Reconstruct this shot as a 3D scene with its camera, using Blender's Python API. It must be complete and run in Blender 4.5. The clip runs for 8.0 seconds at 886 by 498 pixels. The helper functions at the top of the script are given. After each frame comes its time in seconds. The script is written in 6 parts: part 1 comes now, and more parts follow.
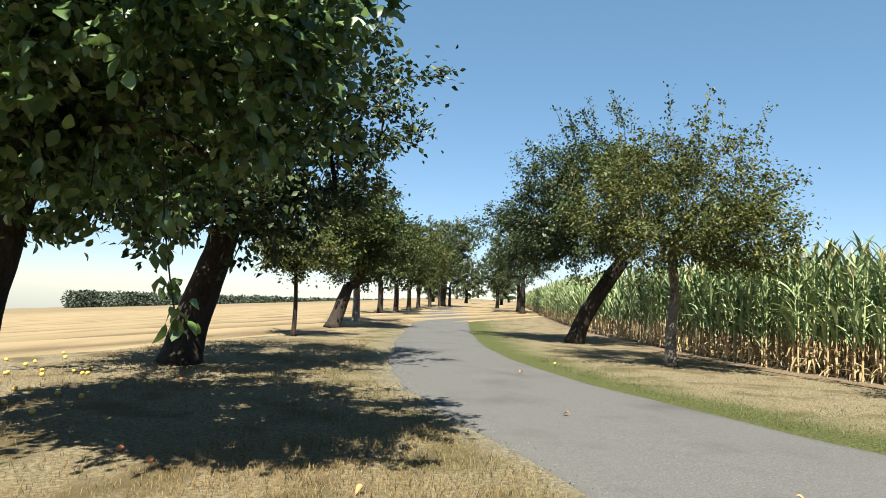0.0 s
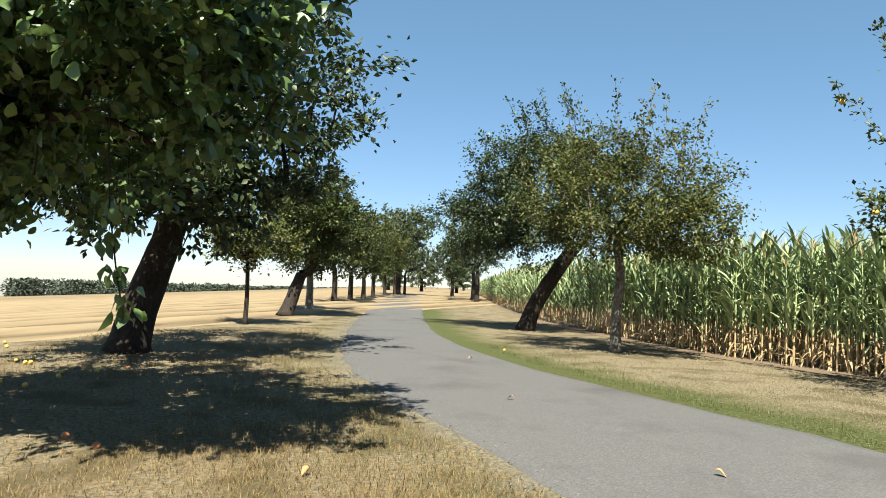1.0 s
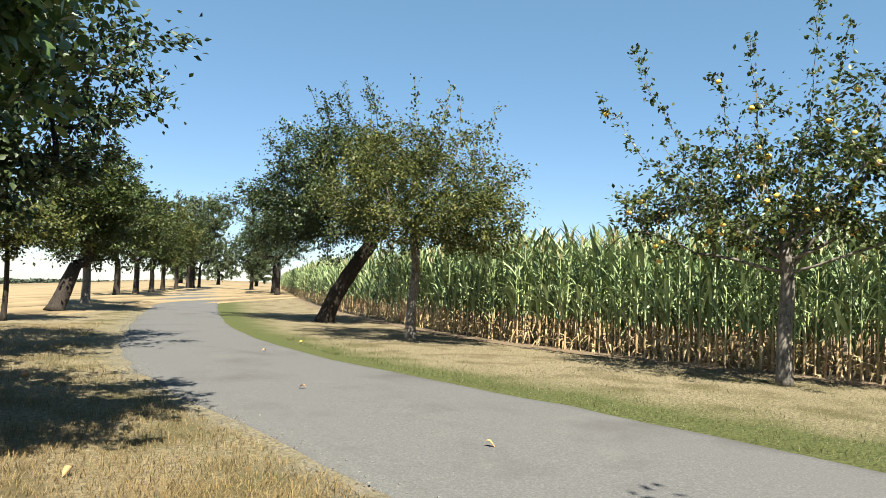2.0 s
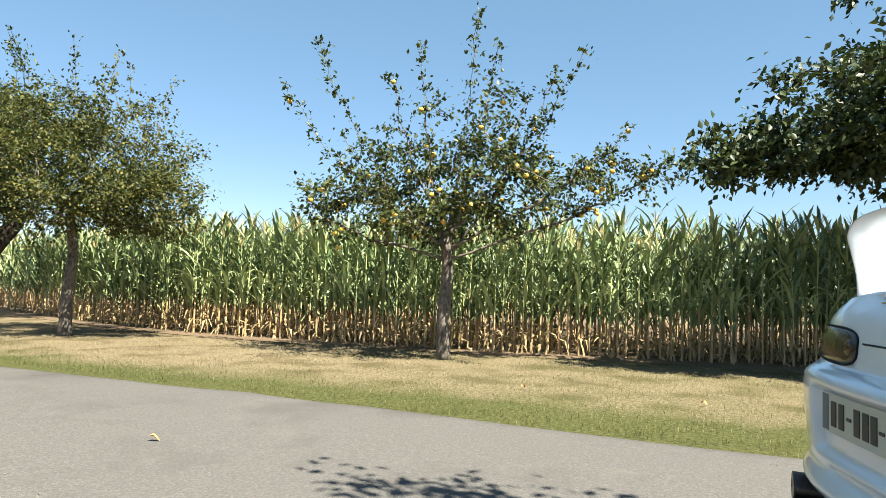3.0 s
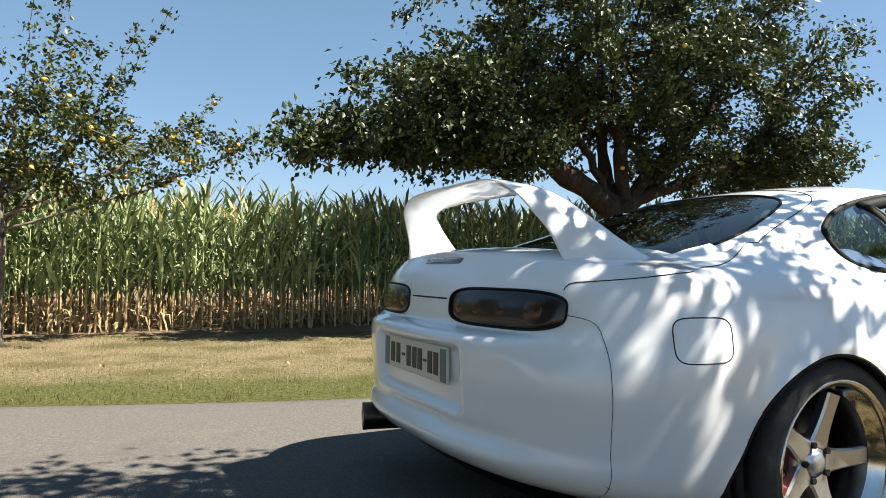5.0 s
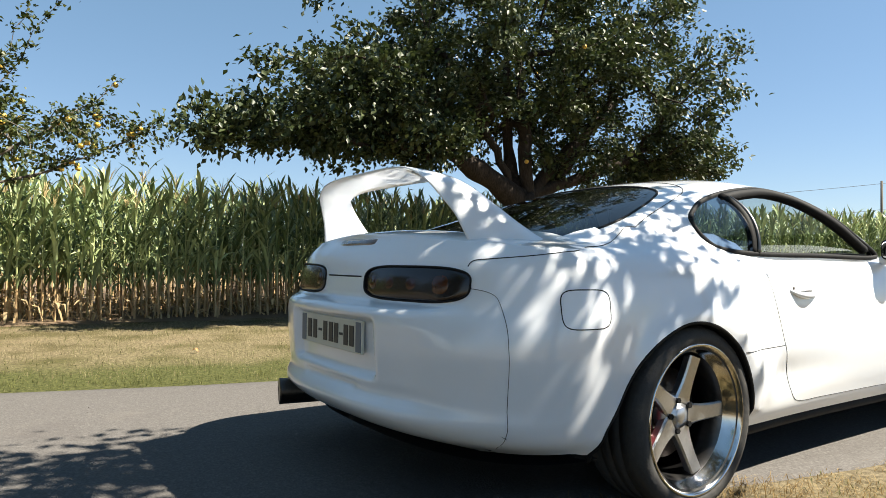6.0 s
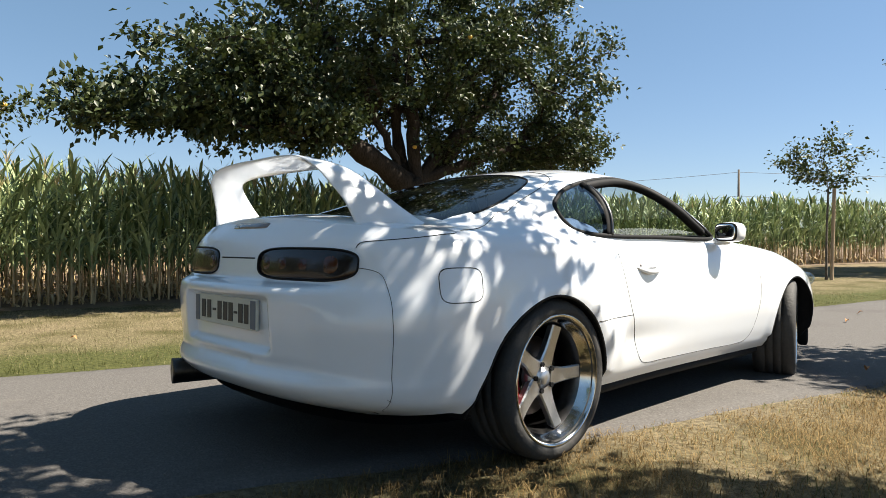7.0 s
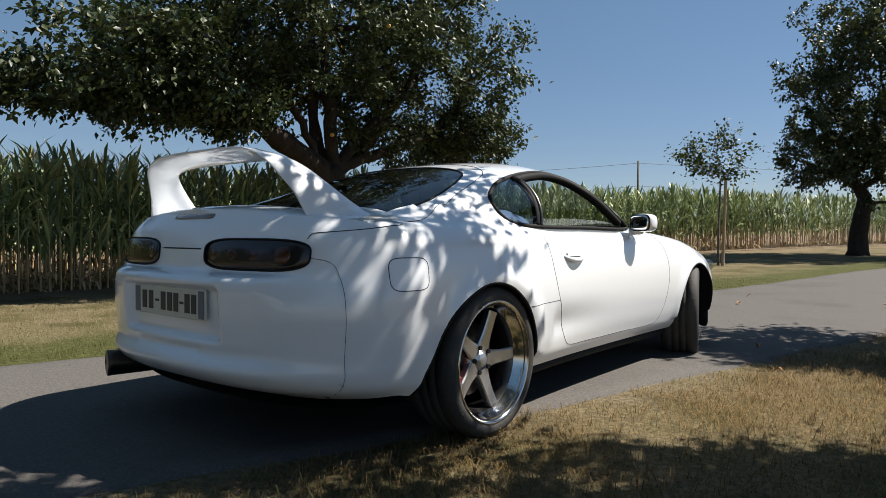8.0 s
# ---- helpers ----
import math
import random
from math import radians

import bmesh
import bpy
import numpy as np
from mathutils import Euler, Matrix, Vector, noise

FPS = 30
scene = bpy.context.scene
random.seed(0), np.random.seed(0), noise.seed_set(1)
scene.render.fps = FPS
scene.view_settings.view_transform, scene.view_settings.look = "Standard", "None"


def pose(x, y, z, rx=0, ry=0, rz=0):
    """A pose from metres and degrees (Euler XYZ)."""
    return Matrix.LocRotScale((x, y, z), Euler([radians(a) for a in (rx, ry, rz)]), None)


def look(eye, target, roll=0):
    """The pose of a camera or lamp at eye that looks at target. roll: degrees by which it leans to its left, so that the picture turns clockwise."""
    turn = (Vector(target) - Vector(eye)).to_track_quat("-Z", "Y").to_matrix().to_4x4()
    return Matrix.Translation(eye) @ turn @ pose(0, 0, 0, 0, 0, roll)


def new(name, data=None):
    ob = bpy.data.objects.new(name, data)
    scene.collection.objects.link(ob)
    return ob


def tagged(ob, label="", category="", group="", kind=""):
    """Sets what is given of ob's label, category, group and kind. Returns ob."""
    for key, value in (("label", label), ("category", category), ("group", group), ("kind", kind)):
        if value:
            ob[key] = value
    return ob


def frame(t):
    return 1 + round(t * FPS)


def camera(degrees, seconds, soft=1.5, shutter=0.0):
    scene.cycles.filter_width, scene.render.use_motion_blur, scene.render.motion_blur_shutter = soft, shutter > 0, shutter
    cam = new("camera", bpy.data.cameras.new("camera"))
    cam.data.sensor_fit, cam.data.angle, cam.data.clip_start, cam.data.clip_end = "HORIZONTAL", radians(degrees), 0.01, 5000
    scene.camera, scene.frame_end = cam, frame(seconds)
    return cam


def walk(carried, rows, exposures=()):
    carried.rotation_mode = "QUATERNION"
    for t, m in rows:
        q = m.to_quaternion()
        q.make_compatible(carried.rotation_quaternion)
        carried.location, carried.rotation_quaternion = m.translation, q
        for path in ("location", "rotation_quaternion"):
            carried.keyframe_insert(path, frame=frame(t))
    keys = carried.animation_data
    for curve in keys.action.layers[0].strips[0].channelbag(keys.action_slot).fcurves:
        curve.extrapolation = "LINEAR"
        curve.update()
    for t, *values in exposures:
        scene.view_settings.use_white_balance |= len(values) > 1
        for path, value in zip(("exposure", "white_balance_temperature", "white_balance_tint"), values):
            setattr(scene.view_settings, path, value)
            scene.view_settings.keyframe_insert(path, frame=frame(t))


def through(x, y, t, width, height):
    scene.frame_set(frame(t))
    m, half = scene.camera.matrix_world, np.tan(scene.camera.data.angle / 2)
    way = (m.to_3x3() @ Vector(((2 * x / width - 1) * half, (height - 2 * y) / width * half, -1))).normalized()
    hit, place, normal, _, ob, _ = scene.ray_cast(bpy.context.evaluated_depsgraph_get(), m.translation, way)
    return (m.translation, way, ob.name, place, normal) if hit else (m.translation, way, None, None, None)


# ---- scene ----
from mathutils.bvhtree import BVHTree

# ---- camera and walk ----
cam = camera(66.7, 8.0, soft=0.5)
PATH = [
    (0.0, (1.901, -2.165, 0.968), (0.768, -3.806, 1.111), 2.55),
    (0.5, (1.910, -2.100, 0.963), (0.739, -3.715, 1.091), 2.7),
    (1.0, (1.927, -2.026, 0.970), (0.686, -3.590, 1.084), 2.55),
    (1.2, (1.931, -2.000, 0.960), (0.648, -3.530, 1.073), 2.65),
    (2.3, (1.926, -1.882, 0.936), (0.150, -2.793, 1.054), 2.35),
    (2.5, (1.929, -1.873, 0.934), (0.075, -2.615, 1.049), 2.3),
    (3.0, (1.949, -1.824, 0.922), (-0.024, -2.125, 1.038), 1.8),
    (3.5, (2.050, -1.850, 0.925), (0.062, -1.669, 1.037), 1.4),
    (4.0, (2.092, -1.871, 0.918), (0.165, -1.344, 1.010), 0.8),
    (4.5, (2.117, -1.891, 0.910), (0.257, -1.159, 0.984), 0.5),
    (6.0, (2.330, -2.038, 0.855), (0.669, -0.925, 0.894), 0.6),
    (6.5, (2.443, -2.101, 0.842), (0.871, -0.865, 0.861), 0.5),
    (7.0, (2.517, -2.165, 0.848), (1.058, -0.797, 0.841), 0.3),
    (7.5, (2.538, -2.243, 0.849), (1.187, -0.768, 0.824), 0.3),
    (8.0, (2.507, -2.348, 0.860), (1.243, -0.798, 0.817), 0.3),
]
walk(cam, [(t, look(e, g, r)) for t, e, g, r in PATH],
     exposures=[(0.0, 1.68, 6400, 2), (2.5, 1.91, 6500, 2), (3.5, 2.10, 7000, 6), (4.5, 1.85, 7000, 8), (6.0, 1.74, 6950, 8), (7.0, 1.60, 6900, 9), (8.0, 0.97, 6650, 10)])

# ---- world and sun ----
SUN_DIR = Vector((0.54, 0.65, 1.18)).normalized()
SUN_EL = math.asin(SUN_DIR.z)
SUN_AZ = math.atan2(SUN_DIR.x, SUN_DIR.y)
world = bpy.data.worlds.new("world")
scene.world = world
world.use_nodes = True
wn = world.node_tree.nodes
sky = wn.new("ShaderNodeTexSky")
sky.sky_type = "NISHITA"
sky.sun_disc = False
sky.sun_elevation, sky.sun_rotation, sky.altitude = SUN_EL, SUN_AZ, 0
sky.air_density, sky.dust_density, sky.ozone_density = 1.0, 0.0, 3.0
wn["Background"].inputs["Strength"].default_value = 0.051
# a light haze: softens the sky's fall-off from the horizon upwards
thin, haze = wn.new("ShaderNodeMix"), wn.new("ShaderNodeMix")
for node, blend_type, tint in ((thin, "MULTIPLY", (0.62, 0.59, 0.70, 1)), (haze, "ADD", (0.44, 0.98, 1.12, 1))):
    node.data_type, node.blend_type, node.clamp_result = "RGBA", blend_type, False
    node.inputs["Factor"].default_value, node.inputs["B"].default_value = 1.0, tint
world.node_tree.links.new(sky.outputs[0], thin.inputs["A"])
world.node_tree.links.new(thin.outputs["Result"], haze.inputs["A"])
world.node_tree.links.new(haze.outputs["Result"], wn["Background"].inputs["Color"])
sun = new("sun", bpy.data.lights.new("sun", "SUN"))
sun.data.energy, sun.data.angle, sun.data.color = 5.0, radians(0.53), (1.0, 0.95, 0.87)
sun.matrix_world = look(SUN_DIR * 60, (0, 0, 0))


# ---- materials ----
def material(name, colour, rough=0.6, metal=0.0, second=None, scale=8.0, fine=90.0, bump=0.0, coat=0.0, spread=0.5,
             third=None, island=0.0, through=0.0, spec=0.5, stretch=(1, 1, 1), grain=0.45):
    """A surface with two scales of colour variation, optional relief, and optional light passing through thin leaves."""
    m = bpy.data.materials.new(name)
    m.use_nodes = True
    nt, b = m.node_tree, m.node_tree.nodes["Principled BSDF"]
    add, link = nt.nodes.new, nt.links.new
    b.inputs["Roughness"].default_value = rough
    b.inputs["Metallic"].default_value = metal
    b.inputs["Coat Weight"].default_value = coat
    b.inputs["Coat Roughness"].default_value = 0.03
    b.inputs["Specular IOR Level"].default_value = spec
    b.inputs["Base Color"].default_value = (*colour, 1)
    geo = add("ShaderNodeNewGeometry")
    tex = add("ShaderNodeTexCoord")
    mp = add("ShaderNodeMapping")
    mp.inputs["Scale"].default_value = stretch
    link(tex.outputs["Object"], mp.inputs["Vector"])
    big = add("ShaderNodeTexNoise")
    big.inputs["Scale"].default_value, big.inputs["Detail"].default_value = scale, 5
    small = add("ShaderNodeTexNoise")
    small.inputs["Scale"].default_value, small.inputs["Detail"].default_value = fine, 3
    link(mp.outputs[0], big.inputs["Vector"])
    link(mp.outputs[0], small.inputs["Vector"])
    out = None
    if second:
        ramp = add("ShaderNodeMapRange")
        ramp.inputs["From Min"].default_value, ramp.inputs["From Max"].default_value = 0.5 - 0.5 * spread, 0.5 + 0.5 * spread
        mixin = add("ShaderNodeMath")
        mixin.operation = "MULTIPLY_ADD"
        mixin.inputs[1].default_value = grain
        link(small.outputs["Fac"], mixin.inputs[0])
        half = add("ShaderNodeMath")
        half.operation = "MULTIPLY"
        half.inputs[1].default_value = 1 - grain
        link(big.outputs["Fac"], half.inputs[0])
        link(half.outputs[0], mixin.inputs[2])
        link(mixin.outputs[0], ramp.inputs["Value"])
        mix = add("ShaderNodeMix")
        mix.data_type = "RGBA"
        mix.inputs["A"].default_value, mix.inputs["B"].default_value = (*colour, 1), (*second, 1)
        link(ramp.outputs[0], mix.inputs["Factor"])
        out = mix.outputs["Result"]
    if island:
        mix = add("ShaderNodeMix")
        mix.data_type = "RGBA"
        power = add("ShaderNodeMath")
        power.operation = "POWER"
        power.inputs[1].default_value = island
        link(geo.outputs["Random Per Island"], power.inputs[0])
        link(power.outputs[0], mix.inputs["Factor"])
        if out:
            link(out, mix.inputs["A"])
        else:
            mix.inputs["A"].default_value = (*colour, 1)
        mix.inputs["B"].default_value = (*third, 1)
        out = mix.outputs["Result"]
    if out:
        link(out, b.inputs["Base Color"])
    if bump:
        bp = add("ShaderNodeBump")
        bp.inputs["Strength"].default_value, bp.inputs["Distance"].default_value = bump, 0.01
        link(small.outputs["Fac"], bp.inputs["Height"])
        link(bp.outputs[0], b.inputs["Normal"])
    if through:
        tr = add("ShaderNodeBsdfTranslucent")
        if out:
            link(out, tr.inputs["Color"])
        else:
            tr.inputs["Color"].default_value = (*colour, 1)
        ms = add("ShaderNodeMixShader")
        ms.inputs[0].default_value = through
        link(b.outputs[0], ms.inputs[1])
        link(tr.outputs[0], ms.inputs[2])
        link(ms.outputs[0], nt.nodes["Material Output"].inputs["Surface"])
    return m


def glass(name, tint, rough=0.0, alpha=0.75):
    """Thin tinted glass: mostly see-through, with a mirror-like gloss."""
    m = bpy.data.materials.new(name)
    m.use_nodes = True
    nt = m.node_tree
    add, link = nt.nodes.new, nt.links.new
    clear, gloss, face, ms = add("ShaderNodeBsdfTransparent"), add("ShaderNodeBsdfGlossy"), add("ShaderNodeLayerWeight"), add("ShaderNodeMixShader")
    power, lift = add("ShaderNodeMath"), add("ShaderNodeMath")
    power.operation, lift.operation = "POWER", "MULTIPLY_ADD"
    power.inputs[1].default_value, lift.inputs[1].default_value, lift.inputs[2].default_value = 4.0, 0.9, 0.035
    link(face.outputs["Facing"], power.inputs[0])
    link(power.outputs[0], lift.inputs[0])
    clear.inputs["Color"].default_value = (*tint, 1)
    gloss.inputs["Roughness"].default_value = rough
    link(lift.outputs[0], ms.inputs[0])
    link(clear.outputs[0], ms.inputs[1])
    link(gloss.outputs[0], ms.inputs[2])
    link(ms.outputs[0], nt.nodes["Material Output"].inputs["Surface"])
    return m


def asphalt():
    """Worn asphalt: pale stones of several sizes in a grey binder, with broad warm stains."""
    m = bpy.data.materials.new("asphalt")
    m.use_nodes = True
    nt, b = m.node_tree, m.node_tree.nodes["Principled BSDF"]
    add, link = nt.nodes.new, nt.links.new
    b.inputs["Roughness"].default_value, b.inputs["Specular IOR Level"].default_value = 0.9, 0.2
    tex = add("ShaderNodeTexCoord")

    def cloud(scale, detail, lo, hi, rough=0.5):
        n, r = add("ShaderNodeTexNoise"), add("ShaderNodeMapRange")
        n.inputs["Scale"].default_value, n.inputs["Detail"].default_value, n.inputs["Roughness"].default_value = scale, detail, rough
        link(tex.outputs["Object"], n.inputs["Vector"])
        r.inputs["From Min"].default_value, r.inputs["From Max"].default_value = lo, hi
        link(n.outputs["Fac"], r.inputs["Value"])
        return r.outputs[0]

    def blend(a, c, fac):
        mx = add("ShaderNodeMix")
        mx.data_type = "RGBA"
        for key, val in (("A", a), ("B", c)):
            if isinstance(val, tuple):
                mx.inputs[key].default_value = (*val, 1)
            else:
                link(val, mx.inputs[key])
        link(fac, mx.inputs["Factor"])
        return mx.outputs["Result"]

    stones = add("ShaderNodeTexVoronoi")
    stones.inputs["Scale"].default_value = 105
    link(tex.outputs["Object"], stones.inputs["Vector"])
    grey = add("ShaderNodeSeparateColor")
    link(stones.outputs["Color"], grey.inputs[0])
    pale = add("ShaderNodeMapRange")
    pale.inputs["From Min"].default_value, pale.inputs["From Max"].default_value = 0.70, 1.5
    link(grey.outputs[0], pale.inputs["Value"])
    grain = cloud(70, 6, 0.27, 0.73, 0.75)
    base = blend((0.059, 0.054, 0.051), (0.120, 0.112, 0.105), grain)
    base = blend(base, (0.157, 0.148, 0.138), pale.outputs[0])
    base = blend(base, (0.068, 0.060, 0.057), cloud(0.9, 6, 0.52, 0.74, 0.6))
    base = blend(base, (0.126, 0.113, 0.099), cloud(1.7, 5, 0.60, 1.0, 0.6))
    link(base, b.inputs["Base Color"])
    bp = add("ShaderNodeBump")
    bp.inputs["Strength"].default_value, bp.inputs["Distance"].default_value = 0.3, 0.006
    link(stones.outputs["Distance"], bp.inputs["Height"])
    link(bp.outputs[0], b.inputs["Normal"])
    return m


ASPHALT = asphalt()
SOIL = material("dry soil", (0.089, 0.058, 0.034), 0.95, second=(0.152, 0.103, 0.058), scale=3, fine=60, bump=0.6)
STUBBLE = material("straw stubble", (0.089, 0.059, 0.030), 0.9, second=(0.138, 0.100, 0.055), scale=0.7, fine=14, bump=0.8, spread=0.35, spec=0.15)
GRASS_DRY = material("dry grass blades", (0.112, 0.072, 0.028), 0.8, third=(0.262, 0.186, 0.088), island=1.0, through=0.2, spec=0.12)
GRASS_PALE = material("bleached mown grass", (0.135, 0.108, 0.060), 0.8, third=(0.300, 0.252, 0.160), island=1.0, through=0.2, spec=0.12)
GRASS_GREEN = material("green grass blades", (0.036, 0.044, 0.012), 0.7, third=(0.125, 0.128, 0.043), island=1.0, through=0.2, spec=0.12)
BARK = material("apple bark", (0.013, 0.010, 0.008), 0.95, second=(0.050, 0.038, 0.029), scale=9, fine=38, bump=1.0, spread=0.38, stretch=(1, 1, 0.4), grain=0.6, spec=0.2)
BARK_PALE = material("pale young bark", (0.035, 0.029, 0.024), 0.9, second=(0.22, 0.185, 0.15), scale=10, fine=34, bump=0.8, spread=0.32, stretch=(1, 1, 0.5), grain=0.6)
LEAF = material("apple leaf", (0.023, 0.038, 0.011), 0.47, third=(0.062, 0.077, 0.024), island=1.6, through=0.2, spec=0.42)
LEAF_NEAR = material("glossy apple leaf", (0.050, 0.082, 0.025), 0.37, third=(0.125, 0.185, 0.052), island=1.3, through=0.28, spec=0.5)
LEAF_MID = material("mid green leaf", (0.024, 0.038, 0.010), 0.42, third=(0.100, 0.108, 0.029), island=1.9, through=0.26, spec=0.25)
LEAF_YELLOW = material("yellowing leaf", (0.038, 0.052, 0.013), 0.5, third=(0.165, 0.150, 0.040), island=2.2, through=0.32, spec=0.25)
# far trees' leaf: distance haze is put into this paler, greyer colour
LEAF_HAZED = material("hazed far foliage", (0.048, 0.066, 0.026), 0.7, third=(0.097, 0.110, 0.044), island=1.2, through=0.2)
WOODLAND = material("distant wood", (0.022, 0.033, 0.020), 0.9, third=(0.048, 0.058, 0.034), island=1.0)
CORN_GREEN = material("corn leaf", (0.088, 0.128, 0.050), 0.45, third=(0.40, 0.465, 0.225), island=1.7, through=0.10, spec=0.25)
CORN_DRY = material("dry corn leaf", (0.27, 0.17, 0.080), 0.8, third=(0.48, 0.37, 0.20), island=1.0, through=0.25)
CORN_STALK = material("corn stalk", (0.42, 0.34, 0.16), 0.6, third=(0.44, 0.26, 0.14), island=1.0)
CORN_STEM = material("upper corn stem", (0.22, 0.26, 0.10), 0.55, third=(0.40, 0.42, 0.19), island=1.0)
TASSEL = material("corn tassel", (0.38, 0.30, 0.13), 0.8, third=(0.5, 0.38, 0.2), island=1.0, through=0.2)
APPLE = material("yellow apple", (0.62, 0.43, 0.07), 0.35, second=(0.66, 0.36, 0.07), scale=9, fine=30)
APPLE_RED = material("reddish windfall", (0.42, 0.10, 0.04), 0.5, second=(0.50, 0.25, 0.08), scale=12, fine=40)
WOOD_POST = material("weathered stake wood", (0.30, 0.20, 0.12), 0.85, second=(0.42, 0.31, 0.2), scale=4, fine=40, bump=0.4, stretch=(1, 1, 0.15))
POLE_WOOD = material("dark pole wood", (0.07, 0.06, 0.05), 0.9, second=(0.12, 0.10, 0.08), scale=3, fine=20)
CABLE = material("cable", (0.05, 0.05, 0.05), 0.6)


# ---- builders ----
def mesh_of(name, verts, faces, mats=(), index=None, smooth=False):
    me = bpy.data.meshes.new(name)
    me.from_pydata(np.asarray(verts, float).tolist() if not isinstance(verts, list) else verts, [], [list(map(int, f)) for f in faces])
    for m in mats:
        me.materials.append(m)
    if index is not None:
        me.polygons.foreach_set("material_index", np.asarray(index, np.int32))
    me.polygons.foreach_set("use_smooth", np.full(len(me.polygons), smooth))
    me.update()
    return me


def part(name, data, mat, parent, label=""):
    """Links a bmesh or mesh as one mesh object under a thing or a part."""
    if isinstance(data, bmesh.types.BMesh):
        me = bpy.data.meshes.new(name)
        data.to_mesh(me)
        data.free()
    else:
        me = data
    if mat is not None and not me.materials:
        me.materials.append(mat)
    ob = new(name, me)
    if parent is not None:
        ob.parent = parent
    if label:
        ob["label"] = label
    return ob


def catmull(pts, n):
    """A smooth curve through points: n samples."""
    p = np.asarray(pts, float)
    d = np.r_[0, np.cumsum(np.linalg.norm(np.diff(p, axis=0), axis=1))]
    ext = np.vstack([2 * p[0] - p[1], p, 2 * p[-1] - p[-2]])
    de = np.r_[-d[1], d, 2 * d[-1] - d[-2]]
    tang = (ext[2:] - ext[:-2]) / (de[2:] - de[:-2])[:, None]
    s = np.linspace(0, d[-1], n)
    k = np.clip(np.searchsorted(d, s, "right") - 1, 0, len(p) - 2)
    hh = (d[k + 1] - d[k])[:, None]
    u = ((s - d[k])[:, None]) / hh
    return ((2 * u**3 - 3 * u**2 + 1) * p[k] + (u**3 - 2 * u**2 + u) * hh * tang[k]
            + (-2 * u**3 + 3 * u**2) * p[k + 1] + (u**3 - u**2) * hh * tang[k + 1])


def tube(points, radii, sides=6, cap=True):
    """Vertices and faces of a round tube along points."""
    p = np.asarray(points, float)
    r = np.broadcast_to(np.asarray(radii, float), len(p))
    t = np.gradient(p, axis=0)
    t /= np.linalg.norm(t, axis=1)[:, None] + 1e-9
    ref = np.where(np.abs(t[:, 2:3]) > 0.95, [[1.0, 0, 0]], [[0, 0, 1.0]])
    a = np.cross(t, ref)
    a /= np.linalg.norm(a, axis=1)[:, None] + 1e-9
    for i in range(1, len(a)):
        v = a[i - 1] - t[i] * np.dot(a[i - 1], t[i])
        a[i] = v / (np.linalg.norm(v) + 1e-9)
    b = np.cross(t, a)
    ang = np.arange(sides) * 2 * np.pi / sides
    ring = (np.cos(ang)[None, :, None] * a[:, None] + np.sin(ang)[None, :, None] * b[:, None]) * r[:, None, None] + p[:, None]
    faces = []
    for i in range(len(p) - 1):
        for j in range(sides):
            k = (j + 1) % sides
            faces.append((i * sides + j, i * sides + k, (i + 1) * sides + k, (i + 1) * sides + j))
    if cap:
        faces.append(tuple(range(sides))[::-1])
        faces.append(tuple((len(p) - 1) * sides + j for j in range(sides)))
    return ring.reshape(-1, 3), faces


class Bag:
    """Collects pieces into one mesh."""

    def __init__(self):
        self.v, self.f, self.i, self.n = [], [], [], 0

    def put(self, verts, faces, index=0):
        self.v.append(np.asarray(verts, float))
        self.f.extend([tuple(q + self.n for q in f) for f in faces])
        self.i.extend([index] * len(faces))
        self.n += len(verts)

    def mesh(self, name, mats, smooth=False):
        return mesh_of(name, np.vstack(self.v), self.f, mats, self.i, smooth)


def smooth_plus(v, soft):
    return soft * np.logaddexp(0, np.asarray(v, float) / soft)


def height(x, y):
    """The lie of the land: level by the road, rising to the south, falling away over the field."""
    x, y = np.asarray(x, float), np.asarray(y, float)
    s = 0.82 * x - 0.57 * y
    return 0.021 * smooth_plus(y - 3.5, 1.0) - 0.070 * smooth_plus(s - 8.0, 1.2) + 0.070 * smooth_plus(s - 1500.0, 60.0)


# road edges, from far north-west to south-east
EDGE_FAR = catmull([(-62, -84), (-41, -59), (-24.5, -37), (-12.6, -21.3), (-8.0, -14.9), (-5.6, -11.0), (-4.3, -8.0), (-3.65, -5.4), (-3.0, -2.9), (-2.3, -0.5), (-1.6, 2.6), (-0.5, 7.6), (0.8, 13.8), (3.0, 22), (8, 36), (18, 60)], 420)
EDGE_NEAR = catmull([(-59.6, -86), (-38.6, -60.8), (-21.9, -38.4), (-9.8, -20.8), (-4.9, -13.6), (-3.1, -10.7), (-1.75, -8.0), (-0.95, -5.4), (-0.12, -2.7), (0.55, -0.5), (1.3, 2.4), (2.5, 7.0), (3.8, 12.9), (6.0, 21), (11, 34.8), (21, 58.8)], 420)
CORN_EDGE = catmull([(-62, -74), (-40, -48), (-28.5, -34.5), (-15.2, -18.2), (-11.4, -12.4), (-9.3, -8.6), (-8.3, -5.2), (-7.9, -2), (-7.7, 2), (-7.0, 10), (-5.6, 17), (-3.4, 24), (2, 36), (12, 58)], 900)

# ---- ground, road, field ----
def to_line(x, y, line):
    """Distance of points to a polyline's samples."""
    p = np.c_[np.ravel(x), np.ravel(y)]
    out = np.full(len(p), 1e9)
    for i in range(0, len(line), 60):
        seg = line[i:i + 60]
        out = np.minimum(out, np.sqrt(((p[:, None] - seg[None, :, :2]) ** 2).sum(2)).min(1))
    return out.reshape(np.shape(x))


